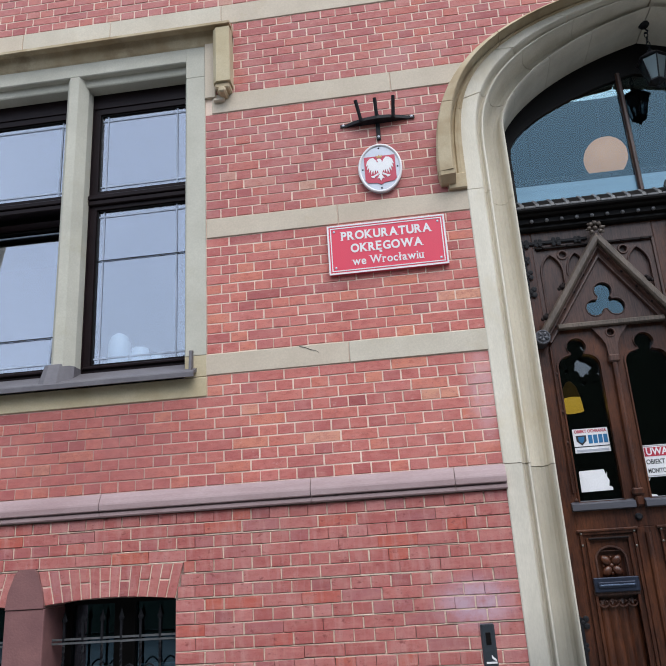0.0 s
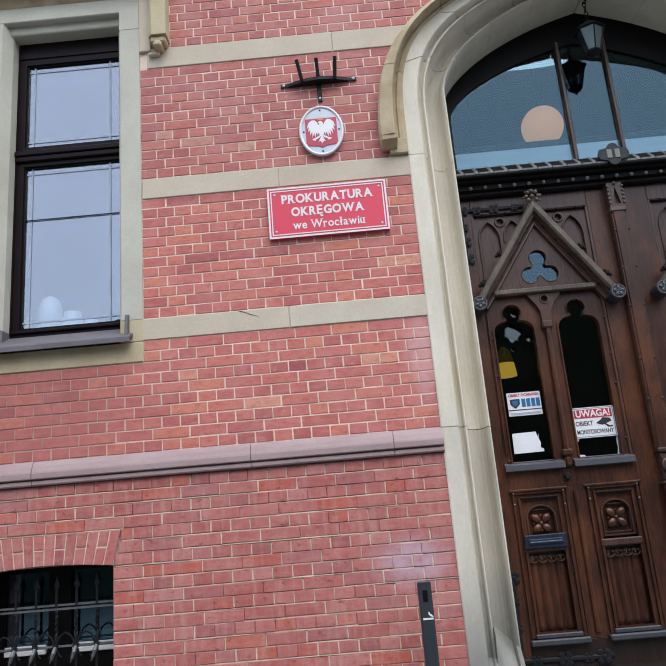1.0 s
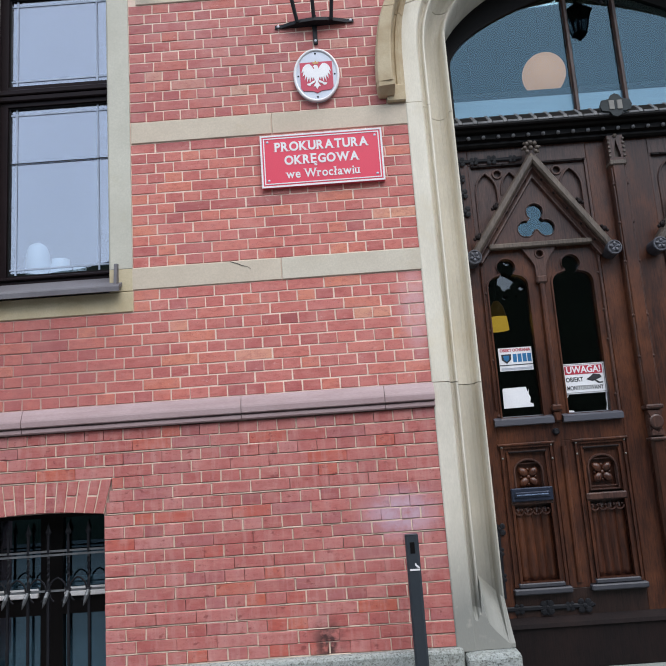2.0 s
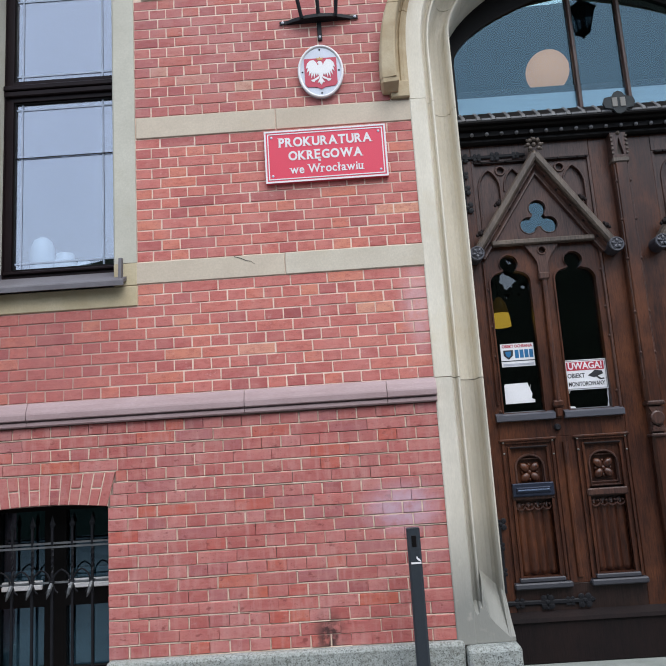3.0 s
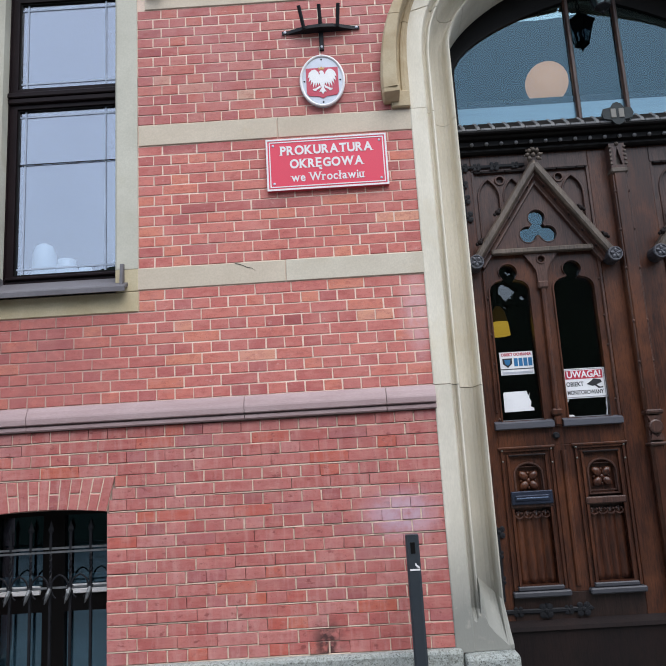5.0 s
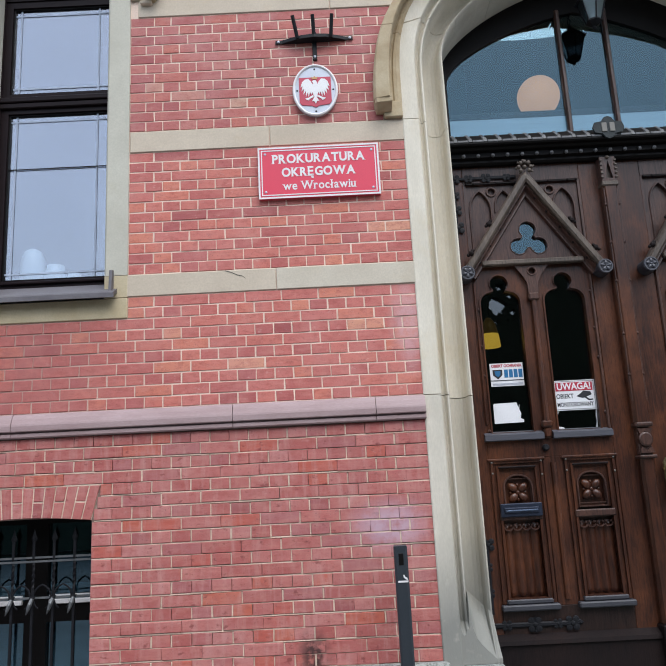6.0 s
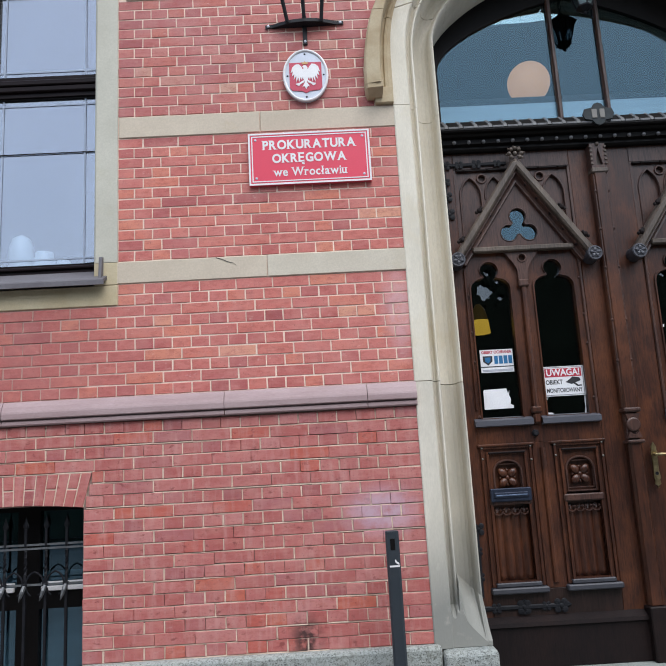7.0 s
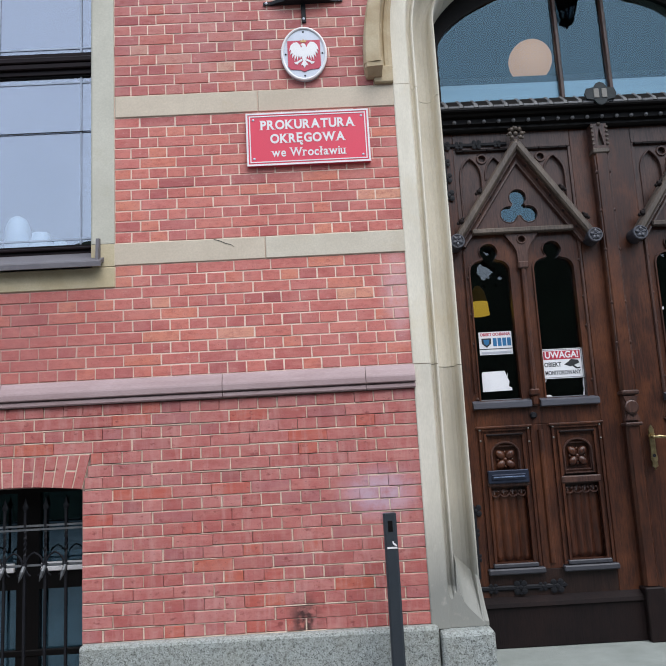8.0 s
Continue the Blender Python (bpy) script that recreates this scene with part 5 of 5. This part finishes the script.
for k in range(4):
    z = 5.335 + 0.045 * k
    pts = [(cx + (0.014 if k % 2 else 0) * math.cos(radians(a)) + (0 if k % 2 else 0.0), cy + (0 if k % 2 else 0.014) * math.cos(radians(a)), z + 0.027 * math.sin(radians(a))) for a in range(0, 360, 36)]
    part("chain_link", tube(pts, 0.004, 5, closed=True), IRON, lan)
part("hook", tube([(cx, cy, 5.58), (cx, cy, 5.53), (cx + 0.02, cy, 5.505), (cx + 0.01, cy, 5.485), (cx - 0.012, cy, 5.49)], 0.007, 6), IRON, lan)
part("rose", tube([(cx, cy, 5.57), (cx, cy, 5.545)], [0.05, 0.03], 10), IRON, lan)

# ---------------------------------------------------------------- stickers in the panes
def sheet(name, x0, x1, z0, z1, label, category, y=0.572):
    s = thing(name, ((x0 + x1) / 2, y, (z0 + z1) / 2), label, category)
    part("sheet", box(x0, x1, y - 0.002, y + 0.001, z0, z1), PAPER, s)
    return s


st = sheet("security_sticker", 1.600, 1.843, 2.222, 2.392, "white sticker with red heading and blue mark", "sticker")
lettering("OBIEKT OCHRANIA", 0.030, (1.722, 0.5690, 2.372), PRINT_RED, st, bold=0.0010, width=0.222)
part("mark", plate([(1.618, 2.345), (1.69, 2.345), (1.688, 2.305), (1.655, 2.275), (1.62, 2.305)], [], 0.568, 0.5695), PRINT_BLACK, st)
part("mark", plate([(1.632, 2.335), (1.676, 2.335), (1.672, 2.305), (1.655, 2.29), (1.636, 2.305)], [], 0.567, 0.5682), PRINT_BLUE, st)
for k in range(4):
    part("bar", box(1.702 + 0.035 * k, 1.730 + 0.035 * k, 0.568, 0.5695, 2.285, 2.345), PRINT_BLUE, st)
part("bar", box(1.600, 1.843, 0.568, 0.5695, 2.262, 2.268), PRINT_BLACK, st)
for z in (2.242, 2.233):
    part("bar", box(1.612, 1.832, 0.568, 0.5695, z - 0.0028, z + 0.0028), SILVER, st)
torn = thing("paper_sheet", (1.70, 0.57, 2.02), "torn white paper taped inside the pane", "paper")
part("sheet", plate([(1.598, 1.952), (1.812, 1.955), (1.812, 1.975), (1.79, 1.985), (1.797, 2.02), (1.785, 2.05), (1.79, 2.085), (1.78, 2.06), (1.77, 2.10), (1.605, 2.097), (1.600, 2.085)], [], 0.569, 0.572), PAPER, torn)

ss = sheet("warning_sticker", 2.040, 2.345, 2.022, 2.240, "white warning sticker about video monitoring", "sticker", 0.558)
part("border", plate(rect(2.046, 2.339, 2.028, 2.234), [rect(2.049, 2.336, 2.031, 2.231)], 0.5545, 0.556), PRINT_BLACK, ss)
part("heading", box(2.058, 2.328, 0.5545, 0.556, 2.162, 2.224), PRINT_RED, ss)
lettering("UWAGA!", 0.068, (2.193, 0.5538, 2.193), PAPER, ss, bold=0.0015, width=0.245)
lettering("OBIEKT", 0.046, (2.122, 0.5555, 2.123), PRINT_BLACK, ss, bold=0.001, width=0.125)
lettering("MONITOROWANY", 0.044, (2.192, 0.5555, 2.062), PRINT_BLACK, ss, bold=0.001, width=0.262)
part("pictogram", plate([(2.205, 2.122), (2.25, 2.105), (2.318, 2.130), (2.31, 2.152), (2.26, 2.160), (2.24, 2.143)], [], 0.5545, 0.556), PRINT_BLACK, ss)
part("pictogram", plate([(2.272, 2.118), (2.30, 2.098), (2.322, 2.100), (2.322, 2.09), (2.29, 2.088), (2.262, 2.112)], [], 0.5545, 0.556), PRINT_BLACK, ss)
scrap = thing("paper_remnant", (2.19, 0.56, 1.96), "white tape remnants of an older sticker", "tape")
part("strip", plate([(2.326, 1.895), (2.338, 1.893), (2.346, 2.02), (2.338, 2.02), (2.333, 1.98), (2.336, 1.94)], [], 0.569, 0.571), PAPER, scrap)
part("strip", plate([(2.045, 2.02), (2.075, 2.02), (2.062, 2.00), (2.05, 1.995)], [], 0.569, 0.571), PAPER, scrap)
part("strip", plate([(2.052, 1.895), (2.10, 1.893), (2.09, 1.905), (2.055, 1.908)], [], 0.569, 0.571), PAPER, scrap)

bits = thing("paper_remnant", (2.99, 0.57, 2.2), "white tape bits stuck on the door glass", "tape")
part("strip", plate([(2.972, 2.492), (2.996, 2.496), (2.998, 2.518), (2.980, 2.512)], [], 0.569, 0.571), PAPER, bits)
part("strip", plate([(2.972, 1.985), (3.010, 1.99), (3.005, 2.05), (2.990, 2.035), (2.974, 2.06)], [], 0.569, 0.571), PAPER, bits)

# ---------------------------------------------------------------- red office sign
SERIFS = {"P": ((0.1, 0), (0.1, 1)), "R": ((0.1, 0), (0.1, 1), (0.94, 0)), "K": ((0.1, 0), (0.1, 1), (0.9, 0), (0.88, 1)), "U": ((0.08, 1), (0.92, 1)), "A": ((0.07, 0), (0.93, 0)), "T": ((0.5, 0),),
          "\u0118": ((0.12, 0), (0.12, 1)), "W": ((0.05, 1), (0.95, 1), (0.5, 1)), "w": ((0.06, 1), (0.94, 1)), "r": ((0.15, 0), (0.12, 1)), "\u0142": ((0.5, 0), (0.42, 1)), "i": ((0.5, 0), (0.3, 1)), "u": ((0.06, 1), (0.86, 1), (0.95, 0)), "a": ((0.95, 0),)}


def serif_lettering(text, size, at, material, parent, width, bold):
    """A line in the built-in font with short serif bars set on the ends of its stems, one mesh."""
    line = bpy.data.meshes.new("lettering")
    verts, faces, x = [], [], 0.0
    low_top = None
    for ch in text:
        if ch == " ":
            x += size * 0.30
            continue
        data = bpy.data.curves.new("glyph", "FONT")
        data.body, data.size, data.extrude, data.offset = ch, size, 0.0006, bold
        ob = new("glyph", data)
        bpy.context.view_layer.update()
        me = bpy.data.meshes.new_from_object(ob.evaluated_get(bpy.context.evaluated_depsgraph_get()))
        bpy.data.objects.remove(ob)
        lo, hi = min(v.co.x for v in me.vertices), max(v.co.x for v in me.vertices)
        top = max(v.co.y for v in me.vertices)
        low_top = top if ch == "w" else low_top
        n = len(verts)
        verts += [(v.co.x - lo + x, v.co.y, v.co.z) for v in me.vertices]
        faces += [tuple(n + k for k in p.vertices) for p in me.polygons]
        head = low_top if ch in "iua" and low_top else top
        for f, end in SERIFS.get(ch, ()):
            c, h, t = x + f * (hi - lo), size * 0.135, size * 0.040
            z0 = -bold if end == 0 else head - t
            n = len(verts)
            verts += [(c - h, z0, 0.0009), (c + h, z0, 0.0009), (c + h, z0 + t, 0.0009), (c - h, z0 + t, 0.0009)]
            faces.append((n, n + 1, n + 2, n + 3))
        x += hi - lo + size * 0.075
        bpy.data.meshes.remove(me)
    k = width / (max(v[0] for v in verts) - min(v[0] for v in verts))
    mid = (max(v[0] for v in verts) + min(v[0] for v in verts)) / 2
    off = ORIGIN[parent.name]
    line.from_pydata([((a - mid) * k + at[0] - off[0], at[1] - c - off[1], at[2] + b - size * 0.34 - off[2]) for a, b, c in verts], [], faces)
    line.materials.append(material)
    made = new("lettering", line)
    made.parent = parent
    ORIGIN[made.name] = off
    return made


sign = thing("office_sign", (0.42, -0.02, 3.71), "red enamel office sign with white border and lettering", "sign")
part("board", box(0.0, 0.84, -0.030, 0.004, 3.518, 3.898, 0.004), SIGN_RED, sign)
for i, w in ((0.0, 0.012), (0.022, 0.007)):
    part("border", plate(rect(i, 0.84 - i, 3.518 + i, 3.898 - i), [rect(i + w, 0.84 - i - w, 3.518 + i + w, 3.898 - i - w)], -0.0325, -0.028), WHITE, sign)
serif_lettering("PROKURATURA", 0.090, (0.42, -0.0315, 3.808), WHITE, sign, 0.655, 0.0030)
serif_lettering("OKRĘGOWA", 0.088, (0.42, -0.0315, 3.708), WHITE, sign, 0.515, 0.0030)
serif_lettering("we Wrocławiu", 0.086, (0.42, -0.0315, 3.608), WHITE, sign, 0.515, 0.0014)
for x in (0.05, 0.79):
    for z in (3.568, 3.848):
        part("screw", ball((x, -0.031, z), 0.009, None, 0.4, 8), SILVER, sign)

# ---------------------------------------------------------------- oval emblem
em = thing("emblem", (0.422, -0.02, 4.327), "oval silver plate with a red shield and plain white device", "emblem")
part("plate", plate(arc(0.422, 4.327, 0.158, 0, 352.5, 47, 0.198), [], -0.026, 0.004), SILVER, em)
part("rim", tube([(x, -0.026, z) for x, z in arc(0.422, 4.327, 0.152, 0, 352.5, 47, 0.192)], 0.010, 8, closed=True), WHITE, em)
shield = [(0.308, 4.425), (0.536, 4.425), (0.536, 4.235), (0.520, 4.212), (0.45, 4.205), (0.422, 4.190), (0.394, 4.205), (0.324, 4.212), (0.308, 4.235)]
part("shield", plate(shield, [], -0.031, -0.025), SHIELD_RED, em)
wing = [(0.408, 4.350), (0.402, 4.372), (0.392, 4.396), (0.372, 4.418), (0.345, 4.414), (0.322, 4.392), (0.310, 4.350), (0.326, 4.362), (0.316, 4.318), (0.336, 4.338), (0.330, 4.290), (0.350, 4.322), (0.348, 4.270), (0.366, 4.312), (0.369, 4.268), (0.382, 4.312), (0.391, 4.285), (0.403, 4.325)]
body = [(0.410, 4.355), (0.407, 4.388), (0.398, 4.396), (0.412, 4.408), (0.430, 4.404), (0.440, 4.385), (0.434, 4.355)]
device = bmesh.new()
plate(wing, [], -0.0345, -0.030, device)
plate([(0.844 - x, z) for x, z in wing], [], -0.0344, -0.030, device)
plate(body, [], -0.0343, -0.030, device)
plate([(0.396, 4.376), (0.448, 4.376), (0.446, 4.31), (0.430, 4.268), (0.450, 4.232), (0.436, 4.236), (0.422, 4.212), (0.408, 4.236), (0.394, 4.232), (0.414, 4.268), (0.398, 4.31)], [], -0.0342, -0.030, device)
for s in (-1, 1):
    plate([(0.422 + s * 0.016, 4.285), (0.422 + s * 0.055, 4.262), (0.422 + s * 0.078, 4.258), (0.422 + s * 0.07, 4.246), (0.422 + s * 0.052, 4.240), (0.422 + s * 0.045, 4.252), (0.422 + s * 0.014, 4.268)], [], -0.0341, -0.030, device)
for v in device.verts:
    v.co.x, v.co.z = 0.422 + (v.co.x - 0.422) * 0.92, 4.318 + (v.co.z - 4.318) * 0.94
part("device", device, WHITE, em, "plain white heraldic shape")
part("crown", plate([(0.402, 4.410), (0.438, 4.410), (0.444, 4.430), (0.430, 4.422), (0.420, 4.434), (0.410, 4.422), (0.396, 4.430)], [], -0.0338, -0.030), GOLD, em)
for a in (90, 0, 180, 270):
    part("screw", ball((0.422 + 0.128 * math.cos(radians(a)), -0.027, 4.327 + 0.165 * math.sin(radians(a))), 0.007, None, 0.5, 8), IRON, em)

# ---------------------------------------------------------------- flag bracket
fb = thing("flag_bracket", (0.43, -0.03, 4.735), "black iron triple flag holder bolted to the brick", "flag holder")
bow = [(0.150, -0.008, 4.728), (0.20, -0.010, 4.730), (0.26, -0.034, 4.731), (0.34, -0.060, 4.732), (0.432, -0.070, 4.733), (0.52, -0.060, 4.735), (0.60, -0.034, 4.737), (0.66, -0.010, 4.738), (0.712, -0.008, 4.738)]
part("bow", loft([[(x, y - 0.004, z - 0.012), (x, y - 0.004, z + 0.013), (x, y + 0.004, z + 0.013), (x, y + 0.004, z - 0.012)] for x, y, z in bow], closed=True), IRON, fb)
part("web_plate", loft([[(x, y + 0.003, z - 0.012), (x, y + 0.003, z - 0.006), (x, 0.002, z - 0.006), (x, 0.002, z - 0.012)] for x, y, z in bow[1:-1]], closed=True), IRON, fb)
part("upright", box(0.416, 0.448, -0.016, 0.004, 4.575, 4.80, 0.003), IRON, fb)
for x0, x1 in ((0.312, 0.284), (0.432, 0.428), (0.553, 0.566)):
    part("socket", tube([(x0, -0.055, 4.728), (x1, -0.112, 4.872)], 0.0135, 12), IRON, fb)
for x, z in ((0.172, 4.731), (0.690, 4.740), (0.432, 4.60)):
    part("bolt", ball((x, -0.014, z), 0.011, None, 0.6, 8), SILVER, fb)

# ---------------------------------------------------------------- ash post by the wall
ash = thing("ash_post", (0.79, -0.25, 0.0), "anthracite steel ash post with a slot and white cigarette mark", "ash post")
sec = [(0.752 + 0.012, -0.215), (0.752, -0.227), (0.752, -0.273), (0.764, -0.285), (0.818, -0.285), (0.830, -0.273), (0.830, -0.227), (0.818, -0.215)]
bm = loft([[(x, y, z) for x, y in sec] for z in (0.0, 1.196, 1.203)], closed=True)
part("body", bm, POST, ash)
part("cap", box(0.7545, 0.8275, -0.282, -0.218, 1.2035, 1.208, 0.002), POST, ash)
part("slot", box(0.776, 0.804, -0.2875, -0.280, 1.100, 1.166, 0.002), FRAME_DARK, ash)
part("mark", box(0.765, 0.824, -0.2868, -0.284, 1.004, 1.014), WHITE, ash)
part("mark", tube([(0.800, -0.2855, 1.046), (0.802, -0.2855, 1.034), (0.812, -0.2855, 1.026), (0.822, -0.2855, 1.018)], [0.003, 0.005, 0.006, 0.003], 6, flat=0.2), WHITE, ash)
part("foot_plate", box(0.72, 0.86, -0.32, -0.18, 0.0, 0.008, 0.002), POST, ash)

# ---------------------------------------------------------------- brickwork
chips = random.Random(11)


def brick_mesh(name, w, h, material):
    """A brick face with worn, slightly uneven edges, 0.07 deep."""
    bm = bmesh.new()
    j = lambda: chips.uniform(-0.0014, 0.0014)
    c = 0.0022
    back = [bm.verts.new((x * w / 2, 0.07, z * h / 2)) for x, z in ((-1, -1), (1, -1), (1, 1), (-1, 1))]
    edge = [bm.verts.new((x * w / 2 + j(), c, z * h / 2 + j())) for x, z in ((-1, -1), (1, -1), (1, 1), (-1, 1))]
    face = [bm.verts.new((x * (w / 2 - c) + j(), 0.4 * j(), z * (h / 2 - c) + j())) for x, z in ((-1, -1), (1, -1), (1, 1), (-1, 1))]
    for a, b in ((back, edge), (edge, face)):
        for i in range(4):
            j = (i + 1) % 4
            bm.faces.new((a[i], a[j], b[j], b[i]))
    bm.faces.new(face)
    bmesh.ops.recalc_face_normals(bm, faces=bm.faces)
    me = bpy.data.meshes.new(name)
    bm.to_mesh(me)
    bm.free()
    me.materials.append(material)
    return me


class Joined:
    """Bricks gathered into one mesh."""

    def __init__(self):
        self.v, self.f = [], []

    def add(self, x0, x1, z0, z1, y, rough=0.0014):
        c, n = 0.0022, len(self.v)
        for d, yy in ((0, 0.07), (0, c + y), (c, y)):
            k = rough if yy < 0.05 else 0
            j = lambda: chips.uniform(-k, k)
            self.v += [(x0 + d + j(), yy, z0 + d + j()), (x1 - d + j(), yy, z0 + d + j()), (x1 - d + j(), yy, z1 - d + j()), (x0 + d + j(), yy, z1 - d + j())]
        for a in (0, 4):
            for i in range(4):
                j = (i + 1) % 4
                self.f.append((n + a + i, n + a + j, n + a + 4 + j, n + a + 4 + i))
        self.f.append((n + 8, n + 9, n + 10, n + 11))

    def out(self, name, material, parent):
        me = bpy.data.meshes.new(name)
        me.from_pydata(self.v, [], self.f)
        me.materials.append(material)
        ob = new(name, me)
        ob.parent = parent
        return tagged(ob, kind="stuff")


def inside_portal(x, z):
    x = min(x, 2 * XC - x)
    if z < 4.297:
        return x > 1.05
    for k in range(41):
        p = face_line(k / 40)
        if p.x >= x:
            return z < p.y + 0.02
    return z < 5.68


def blocked(x0, x1, z0, z1):
    """Where stone or an opening takes the place of brick."""
    xm, zm = (x0 + x1) / 2, (z0 + z1) / 2
    if L < xm < R and 2.73 < zm < 5.70:
        return True
    if inside_portal(xm, zm):
        return True
    for a, b in ((-2.0, -1.12), (-3.14, -2.26)):
        if a < xm < b + (0.0 if zm < 1.436 else 0.055 * (zm - 1.436) / 0.212) and zm < 1.655:
            return True
    return -2.27 < xm < -1.99 and zm < 1.67


rng = random.Random(7)
rest_mid, rest_high, rest_low, pointing = Joined(), Joined(), Joined(), Joined()
shared = {}
singles = 0
# foot, head, courses, lower wall?, header width, where a header joint falls, offset of the first stretcher course in headers
SECTIONS = ((0.507, 1.964, 19, True, 0.1248, -0.990, 0.5), (2.124, 2.878, 10, False, 0.1226, -0.791, 1.5), (3.032, 3.923, 12, False, 0.1222, -0.793, 1.5),
            (4.082, 4.993, 12, False, 0.1206, -0.790, 0.5), (5.167, 5.838, 9, False, 0.1206, -0.790, 0.5), (6.032, 7.97, 26, False, 0.1206, -0.790, 0.5))


def edges_at(zm):
    """Upright edges of stone and openings that a course meets: place, brick stands to its right?"""
    found = []
    if 2.73 < zm < 5.70:
        found.append((R, True))
    if 0.5 < zm < 1.436:
        found += [(-1.12, True), (-2.262, False)]
    if zm < 4.25:
        found += [(1.034, False), (2 * XC - 1.034, True)]
    if 1.436 < zm < 1.655:
        found.append((-1.114 + 0.055 * (zm - 1.436) / 0.212, True))
    return found


def course(zm, header_row, head, start):
    """Spans of one course in English cross bond, with three-quarter bricks at the edges."""
    spans, x = [], start
    while x < 10.9:
        wide = head if header_row else 2 * head
        a, b = x, x + wide
        x = b
        pieces = [(a, b)]
        for edge, right_of in edges_at(zm):
            near = 0.09 if not header_row else 0.05
            if right_of:
                if a < edge < b:
                    pieces = [(edge, b)] if b - edge > near else []
                elif edge <= a < edge + near:
                    pieces = [(edge, a + head), (a + head, b)] if not header_row else [(edge, b)]
            else:
                if a < edge < b:
                    pieces = [(a, edge)] if edge - a > near else []
                elif edge - near < b <= edge:
                    pieces = [(a, a + head), (a + head, edge)] if not header_row else [(a, edge)]
        spans += pieces
    return spans


for z0, z1, n, low, head, phase, first in SECTIONS:
    pitch = (z1 - z0) / n
    for row in range(n):
        gap = 0.0048 if low else 0.0045
        wave = rng.uniform(0, 6.3)
        za, zb = z0 + row * pitch + gap, z0 + (row + 1) * pitch - gap
        zm = (za + zb) / 2
        header_row = row % 2 == 0
        shift = 0.0 if header_row else head * (first if (row // 2) % 2 == 0 else 2 - first)
        side_gap = gap
        for a, b in course(zm, header_row, head, phase + shift - 2 * head * 22):
            p = a + side_gap
            side_gap = gap * (0.25 if low and rng.random() < 0.24 else rng.uniform(0.8, 1.2))
            q = b - side_gap
            if q - p < 0.022 or blocked(p, q, za, zb) or p < -6.0:
                continue
            dy = rng.uniform(-0.002, 0.002) - (0.0016 if low else 0.0004)
            lift = 0.0032 * math.sin(wave + 2.6 * p) if low else 0.0
            near = -1.13 < p and q < 1.035 and (2.12 < za < 2.88 or 1.20 < za < 1.97 or 3.60 < za < 3.93)
            if near and singles < 300:
                key = (round(q - p, 3), round(zb - za, 4), low, rng.randrange(3))
                if key not in shared:
                    shared[key] = brick_mesh("brick", q - p, zb - za, BRICK_LOW if low else BRICK_HIGH)
                ob = new("brick", shared[key])
                ob.location = ((p + q) / 2, dy, zm + lift)
                ob.rotation_euler = (0, rng.uniform(-0.006, 0.006), rng.uniform(-0.008, 0.008))
                ob.parent = wall
                singles += 1
            else:
                (rest_low if low else rest_high if zm > 4.0 else rest_mid).add(p, q, za + lift + rng.uniform(-0.001, 0.001), zb + lift + (rng.uniform(-0.002, 0.001) if low else 0), dy, 0.0026 if low else 0.0016)
            if low:
                # pointing lies on the course below and leaves a dark crack under this one; upright joints are filled
                f = rng.uniform(0.60, 0.92)
                pointing.add(a + 0.005, b + 0.006, za - 2 * gap - 0.002 + lift, za - 2 * gap + 2 * gap * f + lift, rng.uniform(0.001, 0.004), 0.0012)
                if side_gap > 0.002:
                    pointing.add(b - side_gap - 0.001, b + gap + 0.001, za - 0.001 + lift, zb - rng.uniform(0.0, 0.006) + lift, rng.uniform(0.0015, 0.005), 0.0008)
# flat arches of standing bricks over the cellar windows
for left in (-2.0, -3.14):
    soffit = [(left + 0.88 * k / 12, 1.438 + 0.028 * math.sin(math.pi * k / 12)) for k in range(13)]
    part("arch_pointing", plate([(left - 0.05, 1.648)] + soffit + [(left + 0.93, 1.648)], [], 0.0045, 0.10), POINTING, wall)
    count = 14
    for k in range(count):
        u0, u1 = k / count, (k + 1) / count
        lean0, lean1 = (u0 - 0.5) * 0.11, (u1 - 0.5) * 0.11
        b0, b1 = left + 0.88 * u0 + 0.004, left + 0.88 * u1 - 0.004
        rise = lambda u: 1.436 + 0.028 * math.sin(math.pi * u)
        pieces = [(0.0, 1.0)] if k % 2 else [(0.0, 0.5), (0.55, 1.0)]
        for f0, f1 in pieces:
            n = len(rest_low.v)
            lo0, lo1, top = rise(u0), rise(u1), 1.648
            def corner(bx, lean, lo, f):
                return bx + lean * f, lo + (top - lo) * f
            q = [corner(b0, lean0, lo0, f0), corner(b1, lean1, lo1, f0), corner(b1, lean1, lo1, f1), corner(b0, lean0, lo0, f1)]
            dy = rng.uniform(-0.003, 0.001)
            mx, mz = sum(p[0] for p in q) / 4, sum(p[1] for p in q) / 4
            for d, yy in ((0, 0.12), (0, 0.0035 + dy), (1, dy)):
                rest_low.v += [(x + d * 0.0035 * (1 if mx > x else -1), yy, z + d * 0.0035 * (1 if mz > z else -1)) for x, z in q]
            for a in (0, 4):
                for i in range(4):
                    j = (i + 1) % 4
                    rest_low.f.append((n + a + i, n + a + j, n + a + 4 + j, n + a + 4 + i))
            rest_low.f.append((n + 8, n + 9, n + 10, n + 11))
rest_mid.out("brickwork", BRICK_HIGH_REST, wall)
rest_high.out("brickwork", BRICK_TOP_DIMMED_REST, wall)
pointing.out("pointing", POINTING, wall)
rest_low.out("brickwork", BRICK_LOW_REST, wall)
